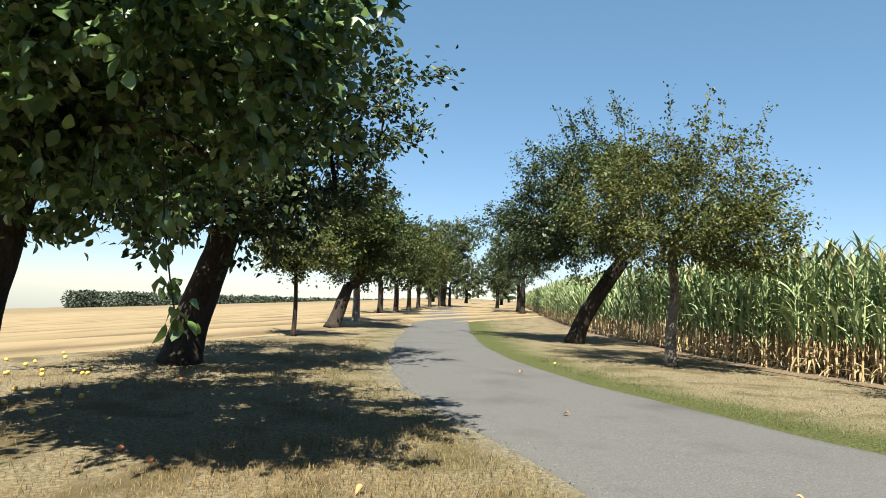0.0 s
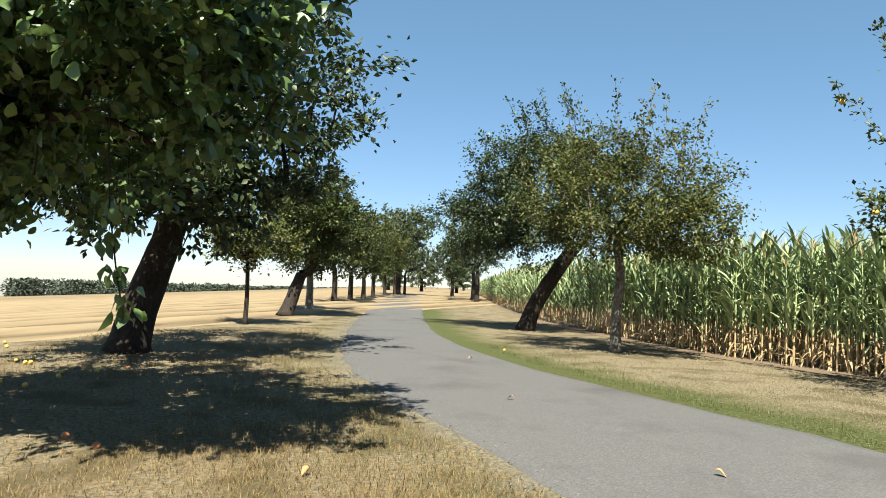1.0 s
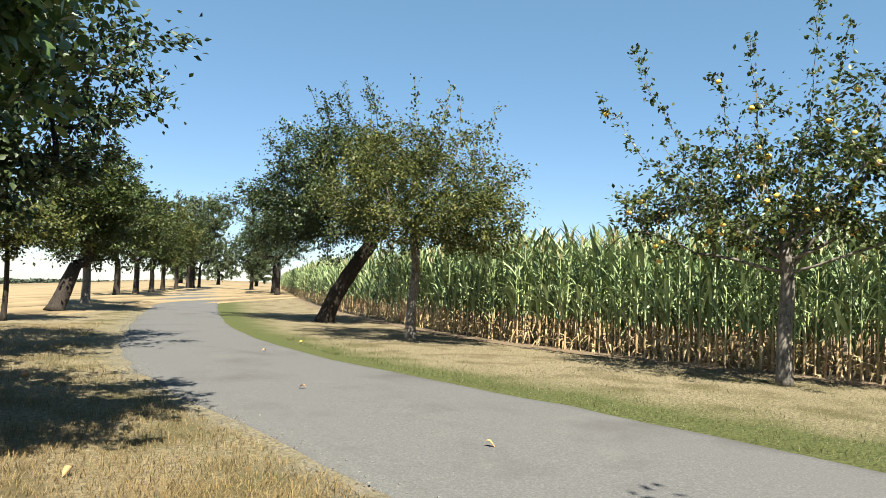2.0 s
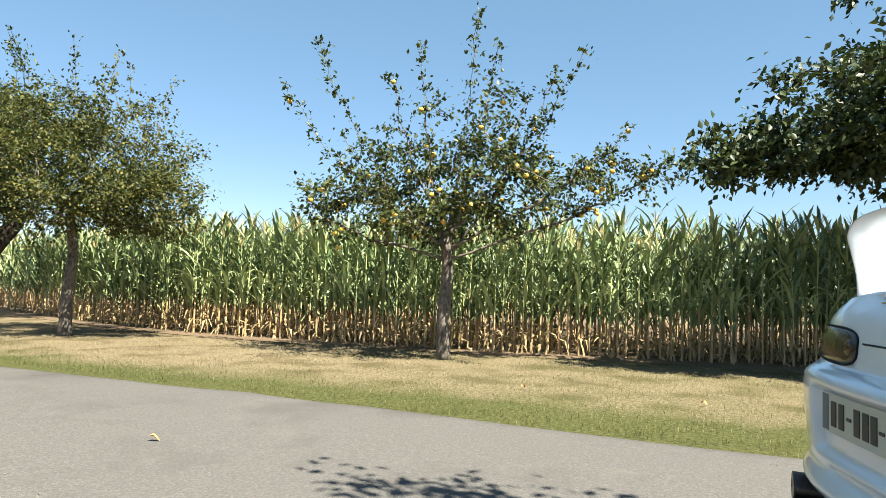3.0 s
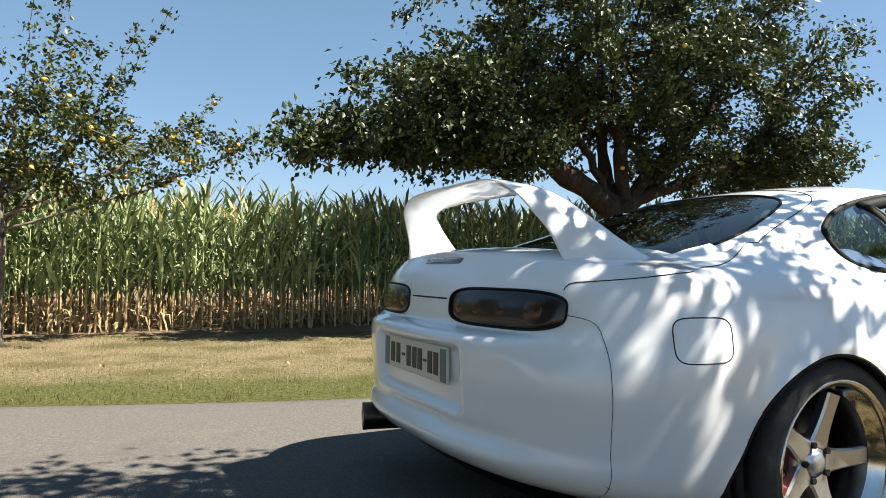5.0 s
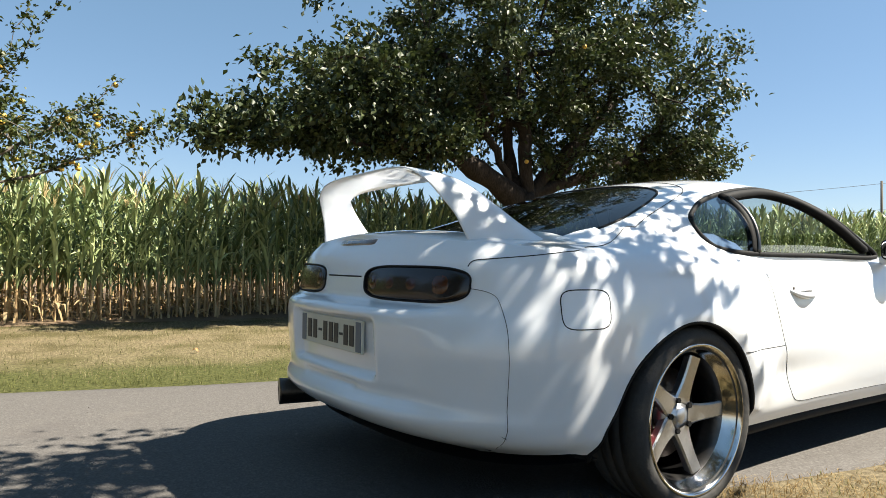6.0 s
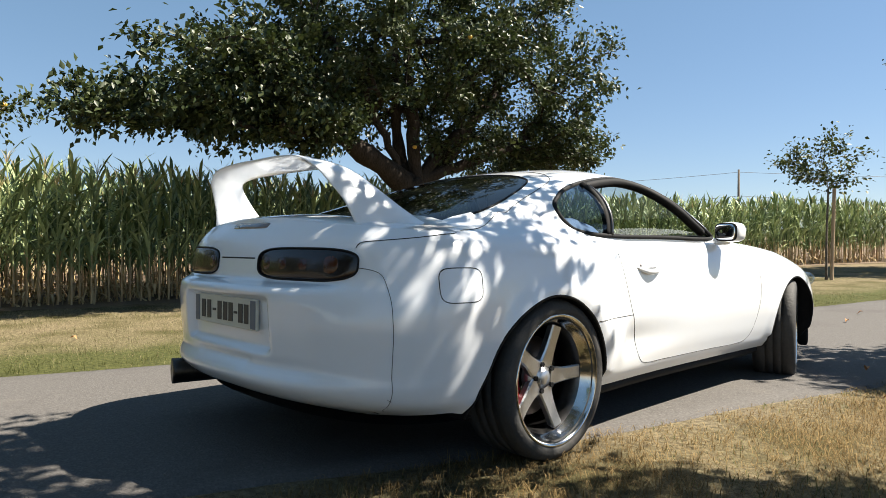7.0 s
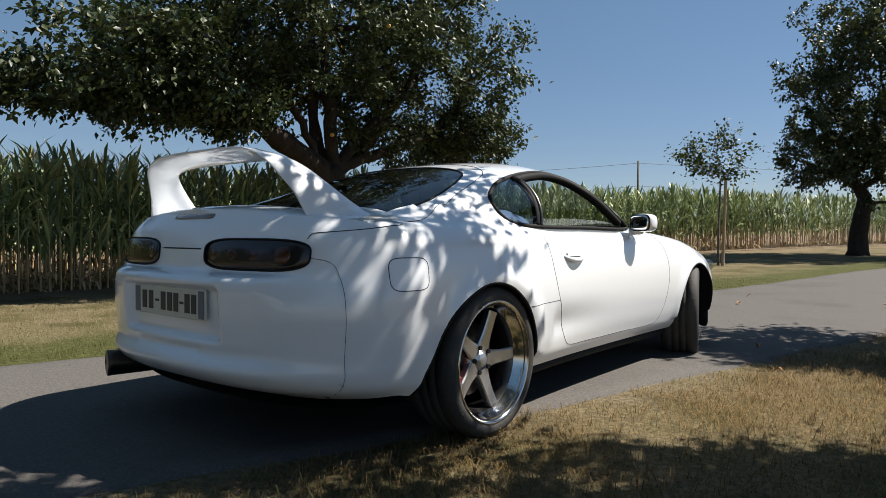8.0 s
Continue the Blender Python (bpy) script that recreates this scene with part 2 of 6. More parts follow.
def sheet(name, gx, gy, z, mats, smooth=True):
    ny, nx = gx.shape
    idx = np.arange(nx * ny).reshape(ny, nx)
    faces = np.stack([idx[:-1, :-1], idx[:-1, 1:], idx[1:, 1:], idx[1:, :-1]], -1).reshape(-1, 4)
    return mesh_of(name, np.c_[gx.ravel(), gy.ravel(), z.ravel()], faces, mats, None, smooth)


def ground_material():
    """Worn verge: dry straw-coloured turf, greener beside the road, with bare soil patches."""
    m = bpy.data.materials.new("verge turf")
    m.use_nodes = True
    nt, b = m.node_tree, m.node_tree.nodes["Principled BSDF"]
    add, link = nt.nodes.new, nt.links.new
    b.inputs["Roughness"].default_value, b.inputs["Specular IOR Level"].default_value = 0.95, 0.1
    tex, att = add("ShaderNodeTexCoord"), add("ShaderNodeAttribute")
    att.attribute_name = "green"
    n1, n2 = add("ShaderNodeTexNoise"), add("ShaderNodeTexNoise")
    n1.inputs["Scale"].default_value, n1.inputs["Detail"].default_value = 1.5, 8
    n2.inputs["Scale"].default_value, n2.inputs["Detail"].default_value = 30, 8
    n2.inputs["Roughness"].default_value = 0.72
    link(tex.outputs["Object"], n1.inputs["Vector"])
    link(tex.outputs["Object"], n2.inputs["Vector"])

    def mixed(a, c, fac):
        mx = add("ShaderNodeMix")
        mx.data_type = "RGBA"
        for key, val in (("A", a), ("B", c)):
            if isinstance(val, tuple):
                mx.inputs[key].default_value = (*val, 1)
            else:
                link(val, mx.inputs[key])
        link(fac, mx.inputs["Factor"])
        return mx.outputs["Result"]

    def span(sock, lo, hi):
        r = add("ShaderNodeMapRange")
        r.inputs["From Min"].default_value, r.inputs["From Max"].default_value = lo, hi
        link(sock, r.inputs["Value"])
        return r.outputs[0]

    dry = mixed((0.068, 0.053, 0.032), (0.256, 0.202, 0.124), span(n2.outputs["Fac"], 0.36, 0.66))
    dry = mixed(dry, (0.097, 0.071, 0.039), span(n1.outputs["Fac"], 0.5, 0.62))
    green = mixed((0.024, 0.028, 0.008), (0.105, 0.108, 0.040), span(n2.outputs["Fac"], 0.36, 0.66))
    amount = add("ShaderNodeMath")
    amount.operation = "MULTIPLY_ADD"
    link(att.outputs["Fac"], amount.inputs[0])
    amount.inputs[1].default_value = 0.95
    link(n1.outputs["Fac"], amount.inputs[2])
    turf = mixed(dry, green, span(amount.outputs[0], 0.55, 1.25))
    rim = add("ShaderNodeAttribute")
    rim.attribute_name = "sand"
    sandy = add("ShaderNodeMath")
    sandy.operation = "MULTIPLY"
    link(rim.outputs["Fac"], sandy.inputs[0])
    link(span(n1.outputs["Fac"], 0.35, 0.6), sandy.inputs[1])
    sand = mixed((0.117, 0.093, 0.066), (0.213, 0.179, 0.134), span(n2.outputs["Fac"], 0.36, 0.66))
    link(mixed(turf, sand, sandy.outputs[0]), b.inputs["Base Color"])
    bp = add("ShaderNodeBump")
    bp.inputs["Strength"].default_value, bp.inputs["Distance"].default_value = 0.9, 0.02
    link(n2.outputs["Fac"], bp.inputs["Height"])
    link(bp.outputs[0], b.inputs["Normal"])
    return m


TURF = ground_material()
u = np.linspace(-1, 1, 261)
axis = 16 * u + 1800 * np.sign(u) * np.abs(u) ** 9
gx, gy = np.meshgrid(axis - 1, axis - 3)
gz = height(gx, gy) + 0.006 * np.sin(gx * 1.7 + 0.6 * gy) * np.sin(gy * 1.3)
mid = 0.5 * (EDGE_FAR + EDGE_NEAR)
gz -= 0.05 * np.clip((1.0 - to_line(gx, gy, mid)) / 0.25, 0, 1)
me = sheet("ground", gx, gy, gz, [TURF])
away = to_line(gx, gy, EDGE_FAR)
near_far = np.exp(-(np.clip(away - 0.2, 0, None) / 0.75) ** 1.5) + 0.28 * np.clip((gy + 6) / 5, 0, 1) * (away < 5)
near_near = 0.28 * np.exp(-(to_line(gx, gy, EDGE_NEAR) / 0.8) ** 2)
me.attributes.new("green", "FLOAT", "POINT").data.foreach_set("value", np.maximum(near_far, near_near).ravel().astype(np.float32))
me.attributes.new("sand", "FLOAT", "POINT").data.foreach_set("value", np.exp(-(to_line(gx, gy, EDGE_NEAR) / 0.2) ** 2).ravel().astype(np.float32))
ground = tagged(new("ground", me), "dry straw-coloured grass verge, greener beside the road", "ground", kind="structure")

# the road: a strip between the two edges with a slight camber and ragged rims
rng = np.random.default_rng(3)
cols = np.array([0, 0.015, 0.06, 0.2, 0.35, 0.5, 0.65, 0.8, 0.94, 0.985, 1])
rag = 0.035 * np.interp(np.arange(420), np.arange(0, 420, 1.5), rng.normal(size=280))
rag2 = 0.05 * np.interp(np.arange(420), np.arange(0, 420, 1.5), rng.normal(size=280))
a, c = EDGE_FAR[:, None, :], EDGE_NEAR[:, None, :]
w = cols[None, :, None]
strip = a * (1 - w) + c * w
side = (EDGE_NEAR - EDGE_FAR) / 3.0
strip = strip + side[:, None, :] * (rag[:, None] * (1 - cols) ** 8 + rag2[:, None] * cols ** 8)[:, :, None]
dense = 0.014 + 0.022 * (1 - (2 * cols - 1) ** 2)
dense[0] = dense[-1] = -0.03
rz = height(strip[..., 0], strip[..., 1]) + dense[None, :]
tagged(new("road", sheet("road", strip[..., 0], strip[..., 1], rz, [ASPHALT])), "grey worn asphalt lane with a ragged edge", "road", kind="structure")

# harvested field with rows of straw
ROW = Vector((-0.81, -0.59))
ACROSS = Vector((0.59, -0.81))
fb = np.r_[np.arange(0, 45, 0.22), 45 + 1.2 ** np.arange(1, 40) * 0.5]
fa = np.r_[np.arange(-60, 60, 1.4), 60 * 1.06 ** np.arange(0, 50)]
FA, FB = np.meshgrid(fa, fb)
fx = 4.0 + ROW.x * FA + ACROSS.x * FB
fy = -10.6 + ROW.y * FA + ACROSS.y * FB
rows = np.cos(FB * 2 * np.pi / 1.9 + 0.5 * np.sin(FA * 0.11))
fz = height(fx, fy) + 0.02 + 0.05 * np.clip(rows, -0.2, 1) * (FB < 60) * np.clip(FB / 1.5, 0, 1) + 0.012 * rng.normal(size=fx.shape) * (FB < 45)
fz[0] -= 0.06
field_me = sheet("stubble_field", fx, fy, fz, [STUBBLE])
swath = np.clip(rows, -1, 1) * np.clip(1.3 - FB / 90, 0.2, 1) + 0.25 * rng.normal(size=fx.shape)
field_me.attributes.new("swath", "FLOAT", "POINT").data.foreach_set("value", (0.5 + 0.5 * swath).ravel().astype(np.float32))
tagged(new("stubble_field", field_me), "pale harvested grain field with rows of straw", "field", kind="structure")
nt = STUBBLE.node_tree
att, mx = nt.nodes.new("ShaderNodeAttribute"), nt.nodes.new("ShaderNodeMix")
att.attribute_name, mx.data_type = "swath", "RGBA"
old = nt.nodes["Principled BSDF"].inputs["Base Color"].links[0].from_socket
mx.inputs["B"].default_value = (0.245, 0.178, 0.10, 1)
half = nt.nodes.new("ShaderNodeMath")
half.operation = "MULTIPLY"
half.inputs[1].default_value = 0.95
nt.links.new(att.outputs["Fac"], half.inputs[0])
nt.links.new(half.outputs[0], mx.inputs["Factor"])
nt.links.new(old, mx.inputs["A"])
nt.links.new(mx.outputs["Result"], nt.nodes["Principled BSDF"].inputs["Base Color"])

# bare soil under the corn
soil = Bag()
inner = CORN_EDGE + np.array([-14.0, 4.0])
lo = CORN_EDGE + np.array([0.35, -0.1])
sv = np.concatenate([np.c_[lo, height(lo[:, 0], lo[:, 1]) + 0.006], np.c_[inner, height(inner[:, 0], inner[:, 1]) + 0.03]])
n = len(lo)
soil.put(sv, [(i, i + 1, n + i + 1, n + i) for i in range(n - 1)])
tagged(new("corn_soil", soil.mesh("corn_soil", [SOIL])), "bare dry brown soil under the corn", "soil", kind="structure")


# ---- grass ----
def fast_mesh(name, v, tris, mat):
    me = bpy.data.meshes.new(name)
    me.vertices.add(len(v))
    me.vertices.foreach_set("co", np.asarray(v, np.float32).ravel())
    me.loops.add(3 * len(tris))
    me.loops.foreach_set("vertex_index", np.asarray(tris, np.int32).ravel())
    me.polygons.add(len(tris))
    me.polygons.foreach_set("loop_start", np.arange(0, 3 * len(tris), 3, dtype=np.int32))
    me.polygons.foreach_set("loop_total", np.full(len(tris), 3, np.int32))
    me.materials.append(mat)
    me.update(calc_edges=True)
    return me


def inside_road(x, y):
    return to_line(x, y, mid) < 1.42


def grass(name, mat, count, box, size, seed, label, keep):
    """Short blades of turf, leaning at random."""
    r = np.random.default_rng(seed)
    x, y = r.uniform(box[0], box[2], count), r.uniform(box[1], box[3], count)
    ok = ~inside_road(x, y) & keep(x, y, r)
    x, y = x[ok], y[ok]
    k = len(x)
    z = height(x, y) + 0.0
    ang, lean = r.uniform(0, 2 * np.pi, k), r.uniform(0.7, 2.3, k)
    tall, wide = size * r.uniform(0.4, 1.5, k) * (0.6 + 0.8 * clumps(2.6 * x + 1, 3.1 * y)), size * r.uniform(0.022, 0.048, k)
    dx, dy = np.cos(ang), np.sin(ang)
    base = np.c_[x, y, z]
    sidev = np.c_[-dy, dx, 0 * x] * wide[:, None]
    midp = base + np.c_[dx * lean * 0.3, dy * lean * 0.3, 0 * x + 0.65] * tall[:, None]
    tip = base + np.c_[dx * lean, dy * lean, np.clip(1.1 - 0.5 * lean, 0.12, 1)] * tall[:, None]
    v = np.stack([base - sidev, base + sidev, midp + 0.7 * sidev, midp - 0.7 * sidev, tip], 1).reshape(-1, 3)
    tri = np.array([[0, 1, 2], [0, 2, 3], [3, 2, 4]])
    f = (tri[None] + 5 * np.arange(k)[:, None, None]).reshape(-1, 3)
    tagged(new(name, fast_mesh(name, v, f, mat)), label, "grass", kind="stuff")


def clumps(x, y):
    return 0.5 + 0.5 * np.sin(2.3 * x + 1.1 * np.sin(1.7 * y)) * np.sin(2.0 * y + 1.3 * np.sin(1.1 * x))


def strip_green(x, y):
    d = far_edge(x, y)
    return np.exp(-(np.clip(d - 0.2, 0, None) / 0.8) ** 1.4) * np.clip((d - 0.03) / 0.12, 0, 1)


near_edge = lambda x, y: to_line(x, y, EDGE_NEAR)
far_edge = lambda x, y: to_line(x, y, EDGE_FAR)
grass("dry_grass", GRASS_DRY, 290000, (-1.3, -6.5, 3.6, 5.0), 0.040, 11, "short sun-bleached dry grass on the verge",
      lambda x, y, r: (near_edge(x, y) < 3.0) & (r.uniform(size=len(x)) < (0.30 + 0.7 * clumps(x, y)) * np.clip((y + 7.0) / 2.5, 0, 1) * np.clip(near_edge(x, y) / 0.3 - 0.1 + 0.5 * clumps(4 * x, 5 * y), 0.1, 1)))
grass("sparse_dry_grass", GRASS_DRY, 110000, (-6.0, -15.0, 5.0, -3.5), 0.042, 16, "thin dry grass under the old trees",
      lambda x, y, r: (near_edge(x, y) < 4.0) & (x > -0.3 + 0.55 * (y + 4.0)) & (r.uniform(size=len(x)) < (0.3 + 0.7 * clumps(x, y)) * np.clip((-3.0 - y) / 2.5, 0, 1)))
grass("green_grass", GRASS_GREEN, 60000, (-1.3, -6.5, 3.6, 5.0), 0.04, 12, "short green grass tufts among dry turf",
      lambda x, y, r: (near_edge(x, y) < 3.0) & (r.uniform(size=len(x)) < 0.5 * (1 - clumps(x, y)) ** 1.7 * np.clip((y + 7.0) / 2.5, 0, 1)))
grass("verge_grass", GRASS_GREEN, 320000, (-6.5, -11, 1.5, 10), 0.036, 13, "mown green grass strip along the road edge",
      lambda x, y, r: (far_edge(x, y) < 3.4) & (x < 1.6 + 0.2 * y) & (r.uniform(size=len(x)) < strip_green(x, y) * (0.12 + 0.88 * clumps(6.1 * x + 0.7 * y, 5.3 * y - 0.9 * x) ** 1.6)))
grass("verge_tufts", GRASS_GREEN, 60000, (-8.5, -11, 0.5, 10), 0.042, 15, "scattered green tufts in the dry verge",
      lambda x, y, r: (far_edge(x, y) > 0.8) & (far_edge(x, y) < 4.5) & (r.uniform(size=len(x)) < np.clip((y + 9) / 8, 0.2, 0.8) * (1 - clumps(1.7 * x + 3, 1.6 * y)) ** 1.4))
grass("pale_verge_grass", GRASS_PALE, 170000, (-8.5, -11, 0.5, 10), 0.030, 14, "mown straw-pale dry grass below the fruit trees",
      lambda x, y, r: (far_edge(x, y) < 5.0) & (r.uniform(size=len(x)) < (0.25 + 0.6 * clumps(1.7 * x + 3, 1.6 * y)) * (1.1 - strip_green(x, y))))


# ---- corn ----
def corn_plant(r, plain=False):
    """One maize plant in three meshes' worth of pieces: stalk, green leaves, dry leaves, tassel."""
    tall = r.uniform(1.62, 1.90)
    nodes = 8
    z = np.linspace(0, tall, nodes)
    bend = r.normal(0, 0.035, 2)
    pts = np.c_[bend[0] * (z / tall) ** 2, bend[1] * (z / tall) ** 2, z]
    stalk = tube(pts[::3] if plain else pts, (0.0155 * (1 - 0.65 * z / tall) + 0.001)[::3 if plain else 1], 3 if plain else 5, False)
    leaves, dead = [], []
    turn = r.uniform(0, np.pi)
    count = 19
    for i in range(count):
        h = 0.16 + (tall - 0.22) * (i / (count - 1)) ** 0.85
        turn += np.pi + r.normal(0, 0.35)
        old = h < r.uniform(0.16, 0.40)
        length = (0.34 if old else 0.60) * r.uniform(0.75, 1.15) * (1.0 if i < count - 3 else 0.75)
        width = (0.015 if old else 0.026) * r.uniform(0.8, 1.2)
        up = r.uniform(-0.9, 0.3) if old else r.uniform(0.95, 1.45)
        droop = r.uniform(0.6, 1.2) if old else r.uniform(0.3, 1.7) ** 1.3 * (0.45 if i > count - 6 else 1.0)
        s = np.linspace(0, 1, 5)
        ang = up - droop * s ** 1.4 * (1.0 if old else 1.25)
        ds = length / 4
        out = np.r_[0, np.cumsum(np.cos(ang[:-1]) * ds)]
        rise = np.r_[0, np.cumsum(np.sin(ang[:-1]) * ds)]
        wd = width * np.sin(np.pi * (0.12 + 0.88 * (1 - s))) ** 0.7
        wd[-1] = 0.002
        twist = turn + r.normal(0, 0.25) * s
        base = np.array([np.interp(h, z, pts[:, 0]), np.interp(h, z, pts[:, 1]), h])
        cen = base + np.c_[np.cos(twist) * out, np.sin(twist) * out, rise]
        sd = np.c_[-np.sin(twist), np.cos(twist), 0.25 * np.sin(5 * s + turn)] * wd[:, None]
        keel = np.c_[0 * s, 0 * s, 0.35 * wd]
        if plain:
            v = np.stack([(cen - sd)[[0, 2, 3]], (cen + sd)[[0, 2, 3]]], 1).reshape(-1, 3)
            (dead if old else leaves).append((np.vstack([v, cen[-1:]]), [(0, 1, 3, 2), (2, 3, 5, 4), (4, 5, 6)]))
            continue
        v = np.stack([cen - sd + keel, cen - keel * 0.5, cen + sd + keel], 1).reshape(-1, 3)
        f = []
        for k in range(4):
            f.append((3 * k, 3 * k + 1, 3 * k + 4, 3 * k + 3))
            f.append((3 * k + 1, 3 * k + 2, 3 * k + 5, 3 * k + 4))
        (dead if old else leaves).append((v, f))
    for i in range(2 if plain else 5):
        h, a1, ln = r.uniform(0.05, 0.45), r.uniform(0, 6.28), r.uniform(0.20, 0.36)
        d0, s0 = np.array([math.cos(a1), math.sin(a1), 0]), np.array([-math.sin(a1), math.cos(a1), 0.2]) * r.uniform(0.012, 0.024)
        b0 = np.array([0, 0, h])
        p1, p2 = b0 + d0 * 0.4 * ln + [0, 0, 0.1 * ln * r.normal()], b0 + d0 * r.uniform(0.45, 0.8) * ln - [0, 0, ln * r.uniform(0.3, 0.8)]
        dead.append((np.array([b0 - 0.5 * s0, b0 + 0.5 * s0, p1 + s0, p1 - s0, p2]), [(0, 1, 2, 3), (3, 2, 4)]))
    tas = []
    for i in range(3 if plain else 6):
        a1, l1 = r.uniform(0, 2 * np.pi), r.uniform(0.14, 0.24)
        lean = 0.06 if i == 0 else r.uniform(0.25, 0.6)
        p = pts[-1] + np.array([[0, 0, -0.02], [np.cos(a1) * lean * l1 * 0.5, np.sin(a1) * lean * l1 * 0.5, 0.55 * l1], [np.cos(a1) * lean * l1 * 1.2, np.sin(a1) * lean * l1 * 1.2, 0.95 * l1]])
        tas.append(tube(p, [0.004, 0.0045, 0.001], 3, False))
    return stalk, leaves, dead, tas


def moved(v, ang, scale, at):
    c0, s0 = math.cos(ang) * scale, math.sin(ang) * scale
    return np.c_[v[:, 0] * c0 - v[:, 1] * s0 + at[0], v[:, 0] * s0 + v[:, 1] * c0 + at[1], v[:, 2] * scale + at[2]]


rc = np.random.default_rng(21)
PLANTS = [corn_plant(rc) for _ in range(9)]


def packed(plant):
    """The pieces of a plant as (vertices, faces, material index) arrays."""
    bag = Bag()
    bag.put(*plant[0], 2)
    bag.i = [4 if plant[0][0][f[0]][2] > 0.5 else 2 for f in plant[0][1]]
    for v, f in plant[1]:
        bag.put(v, f, 0)
    for v, f in plant[2]:
        bag.put(v, f, 1)
    for v, f in plant[3]:
        bag.put(v, f, 3)
    return np.vstack(bag.v), bag.f, bag.i


PACKED = [packed(p) for p in PLANTS]
PLAIN = [packed(corn_plant(rc, True)) for _ in range(9)]
CORN_MATS = [CORN_GREEN, CORN_DRY, CORN_STALK, TASSEL, CORN_STEM]
step = np.linalg.norm(np.diff(CORN_EDGE, axis=0), axis=1)
along = np.r_[0, np.cumsum(step)]
tang = np.gradient(CORN_EDGE, axis=0)
tang /= np.linalg.norm(tang, axis=1)[:, None]
inward = np.c_[-tang[:, 1], tang[:, 0]]
field_bag = Bag()
front_sites = []
for row in range(6):
    pos = 0.0
    while pos < along[-1]:
        ex, ey = np.interp(pos, along, CORN_EDGE[:, 0]), np.interp(pos, along, CORN_EDGE[:, 1])
        close = -12 < ey < 10
        dense_row = -14 < ey < 24
        pos += rc.uniform(0.11, 0.17) * (1.0 if close or (row < 3 and dense_row) else 1.7)
        if row > 3 and not close:
            continue
        nx0, ny0 = np.interp(pos, along, inward[:, 0]), np.interp(pos, along, inward[:, 1])
        off = 0.25 + 0.6 * row + rc.normal(0, 0.06)
        x0, y0 = ex + nx0 * off, ey + ny0 * off
        scale = rc.uniform(0.90, 1.07)
        at = (x0, y0, float(height(x0, y0)) - 0.01)
        if row == 0 and -8.6 < ey < 7.5:
            front_sites.append((at, rc.uniform(0, 6.28), scale, int(rc.integers(9))))
            continue
        v, f, idx = (PACKED if row < 2 and close else PLAIN)[int(rc.integers(9))]
        base_n = field_bag.n
        field_bag.v.append(moved(v, rc.uniform(0, 6.28), scale, at))
        field_bag.f.extend([tuple(q + base_n for q in face) for face in f])
        field_bag.i.extend(idx)
        field_bag.n += len(v)
for row in range(6, 15):
    pos = 0.0
    while pos < along[-1]:
        ex, ey = np.interp(pos, along, CORN_EDGE[:, 0]), np.interp(pos, along, CORN_EDGE[:, 1])
        pos += rc.uniform(0.30, 0.45)
        if not -20 < ey < 22:
            continue
        off = 0.25 + 0.6 * row
        x0, y0 = ex + np.interp(pos, along, inward[:, 0]) * off, ey + np.interp(pos, along, inward[:, 1]) * off
        sp = 1.76 * rc.uniform(0.9, 1.08)
        at = np.array([x0, y0, float(height(x0, y0))])
        field_bag.put(*tube(at + np.array([[0, 0, 0], [0, 0, sp]]), [0.013, 0.005], 3, False), 2)
        for k in range(8):
            a0, hz, ln = rc.uniform(0, 6.28), rc.uniform(0.25, 0.97) * sp, rc.uniform(0.4, 0.6)
            d0, s0 = np.array([math.cos(a0), math.sin(a0), 0]), np.array([-math.sin(a0), math.cos(a0), 0.3]) * 0.034
            p0, p1, p2 = at + [0, 0, hz], at + [0, 0, hz + 0.3 * ln] + d0 * 0.5 * ln, at + [0, 0, hz + 0.1 * ln] + d0 * ln
            field_bag.put([p0 - 0.4 * s0, p0 + 0.4 * s0, p1 + s0, p1 - s0, p2], [(0, 1, 2, 3), (3, 2, 4)], 1 if hz < 0.45 else 0)
tagged(new("corn_field", field_bag.mesh("corn_field", CORN_MATS)), "tall ripening green corn with dry tan lower leaves", "corn", kind="stuff")

proto = []
for k, p in enumerate(PLANTS):
    g1, d1, t1 = Bag(), Bag(), Bag()
    [g1.put(*q) for q in p[1]], [d1.put(*q) for q in p[2]], [t1.put(*q) for q in p[3]]
    proto.append((mesh_of("stalk", p[0][0], p[0][1], [CORN_STALK, CORN_STEM], [int(p[0][0][f[0]][2] > 0.5) for f in p[0][1]]), g1.mesh("foliage", [CORN_GREEN]), d1.mesh("dry_foliage", [CORN_DRY]), t1.mesh("tassel", [TASSEL])))
for at, ang, scale, k in front_sites:
    ob = tagged(new("corn_plant", proto[k][0]), "tall green corn plant with tan lower leaves", "corn plant", "corn along the field edge")
    ob.matrix_world = Matrix.LocRotScale(at, Euler((0, 0, ang)), (scale, scale, scale))
    for nm, mm in zip(("foliage", "dry_foliage", "tassel"), proto[k][1:]):
        part(nm, mm, None, ob)

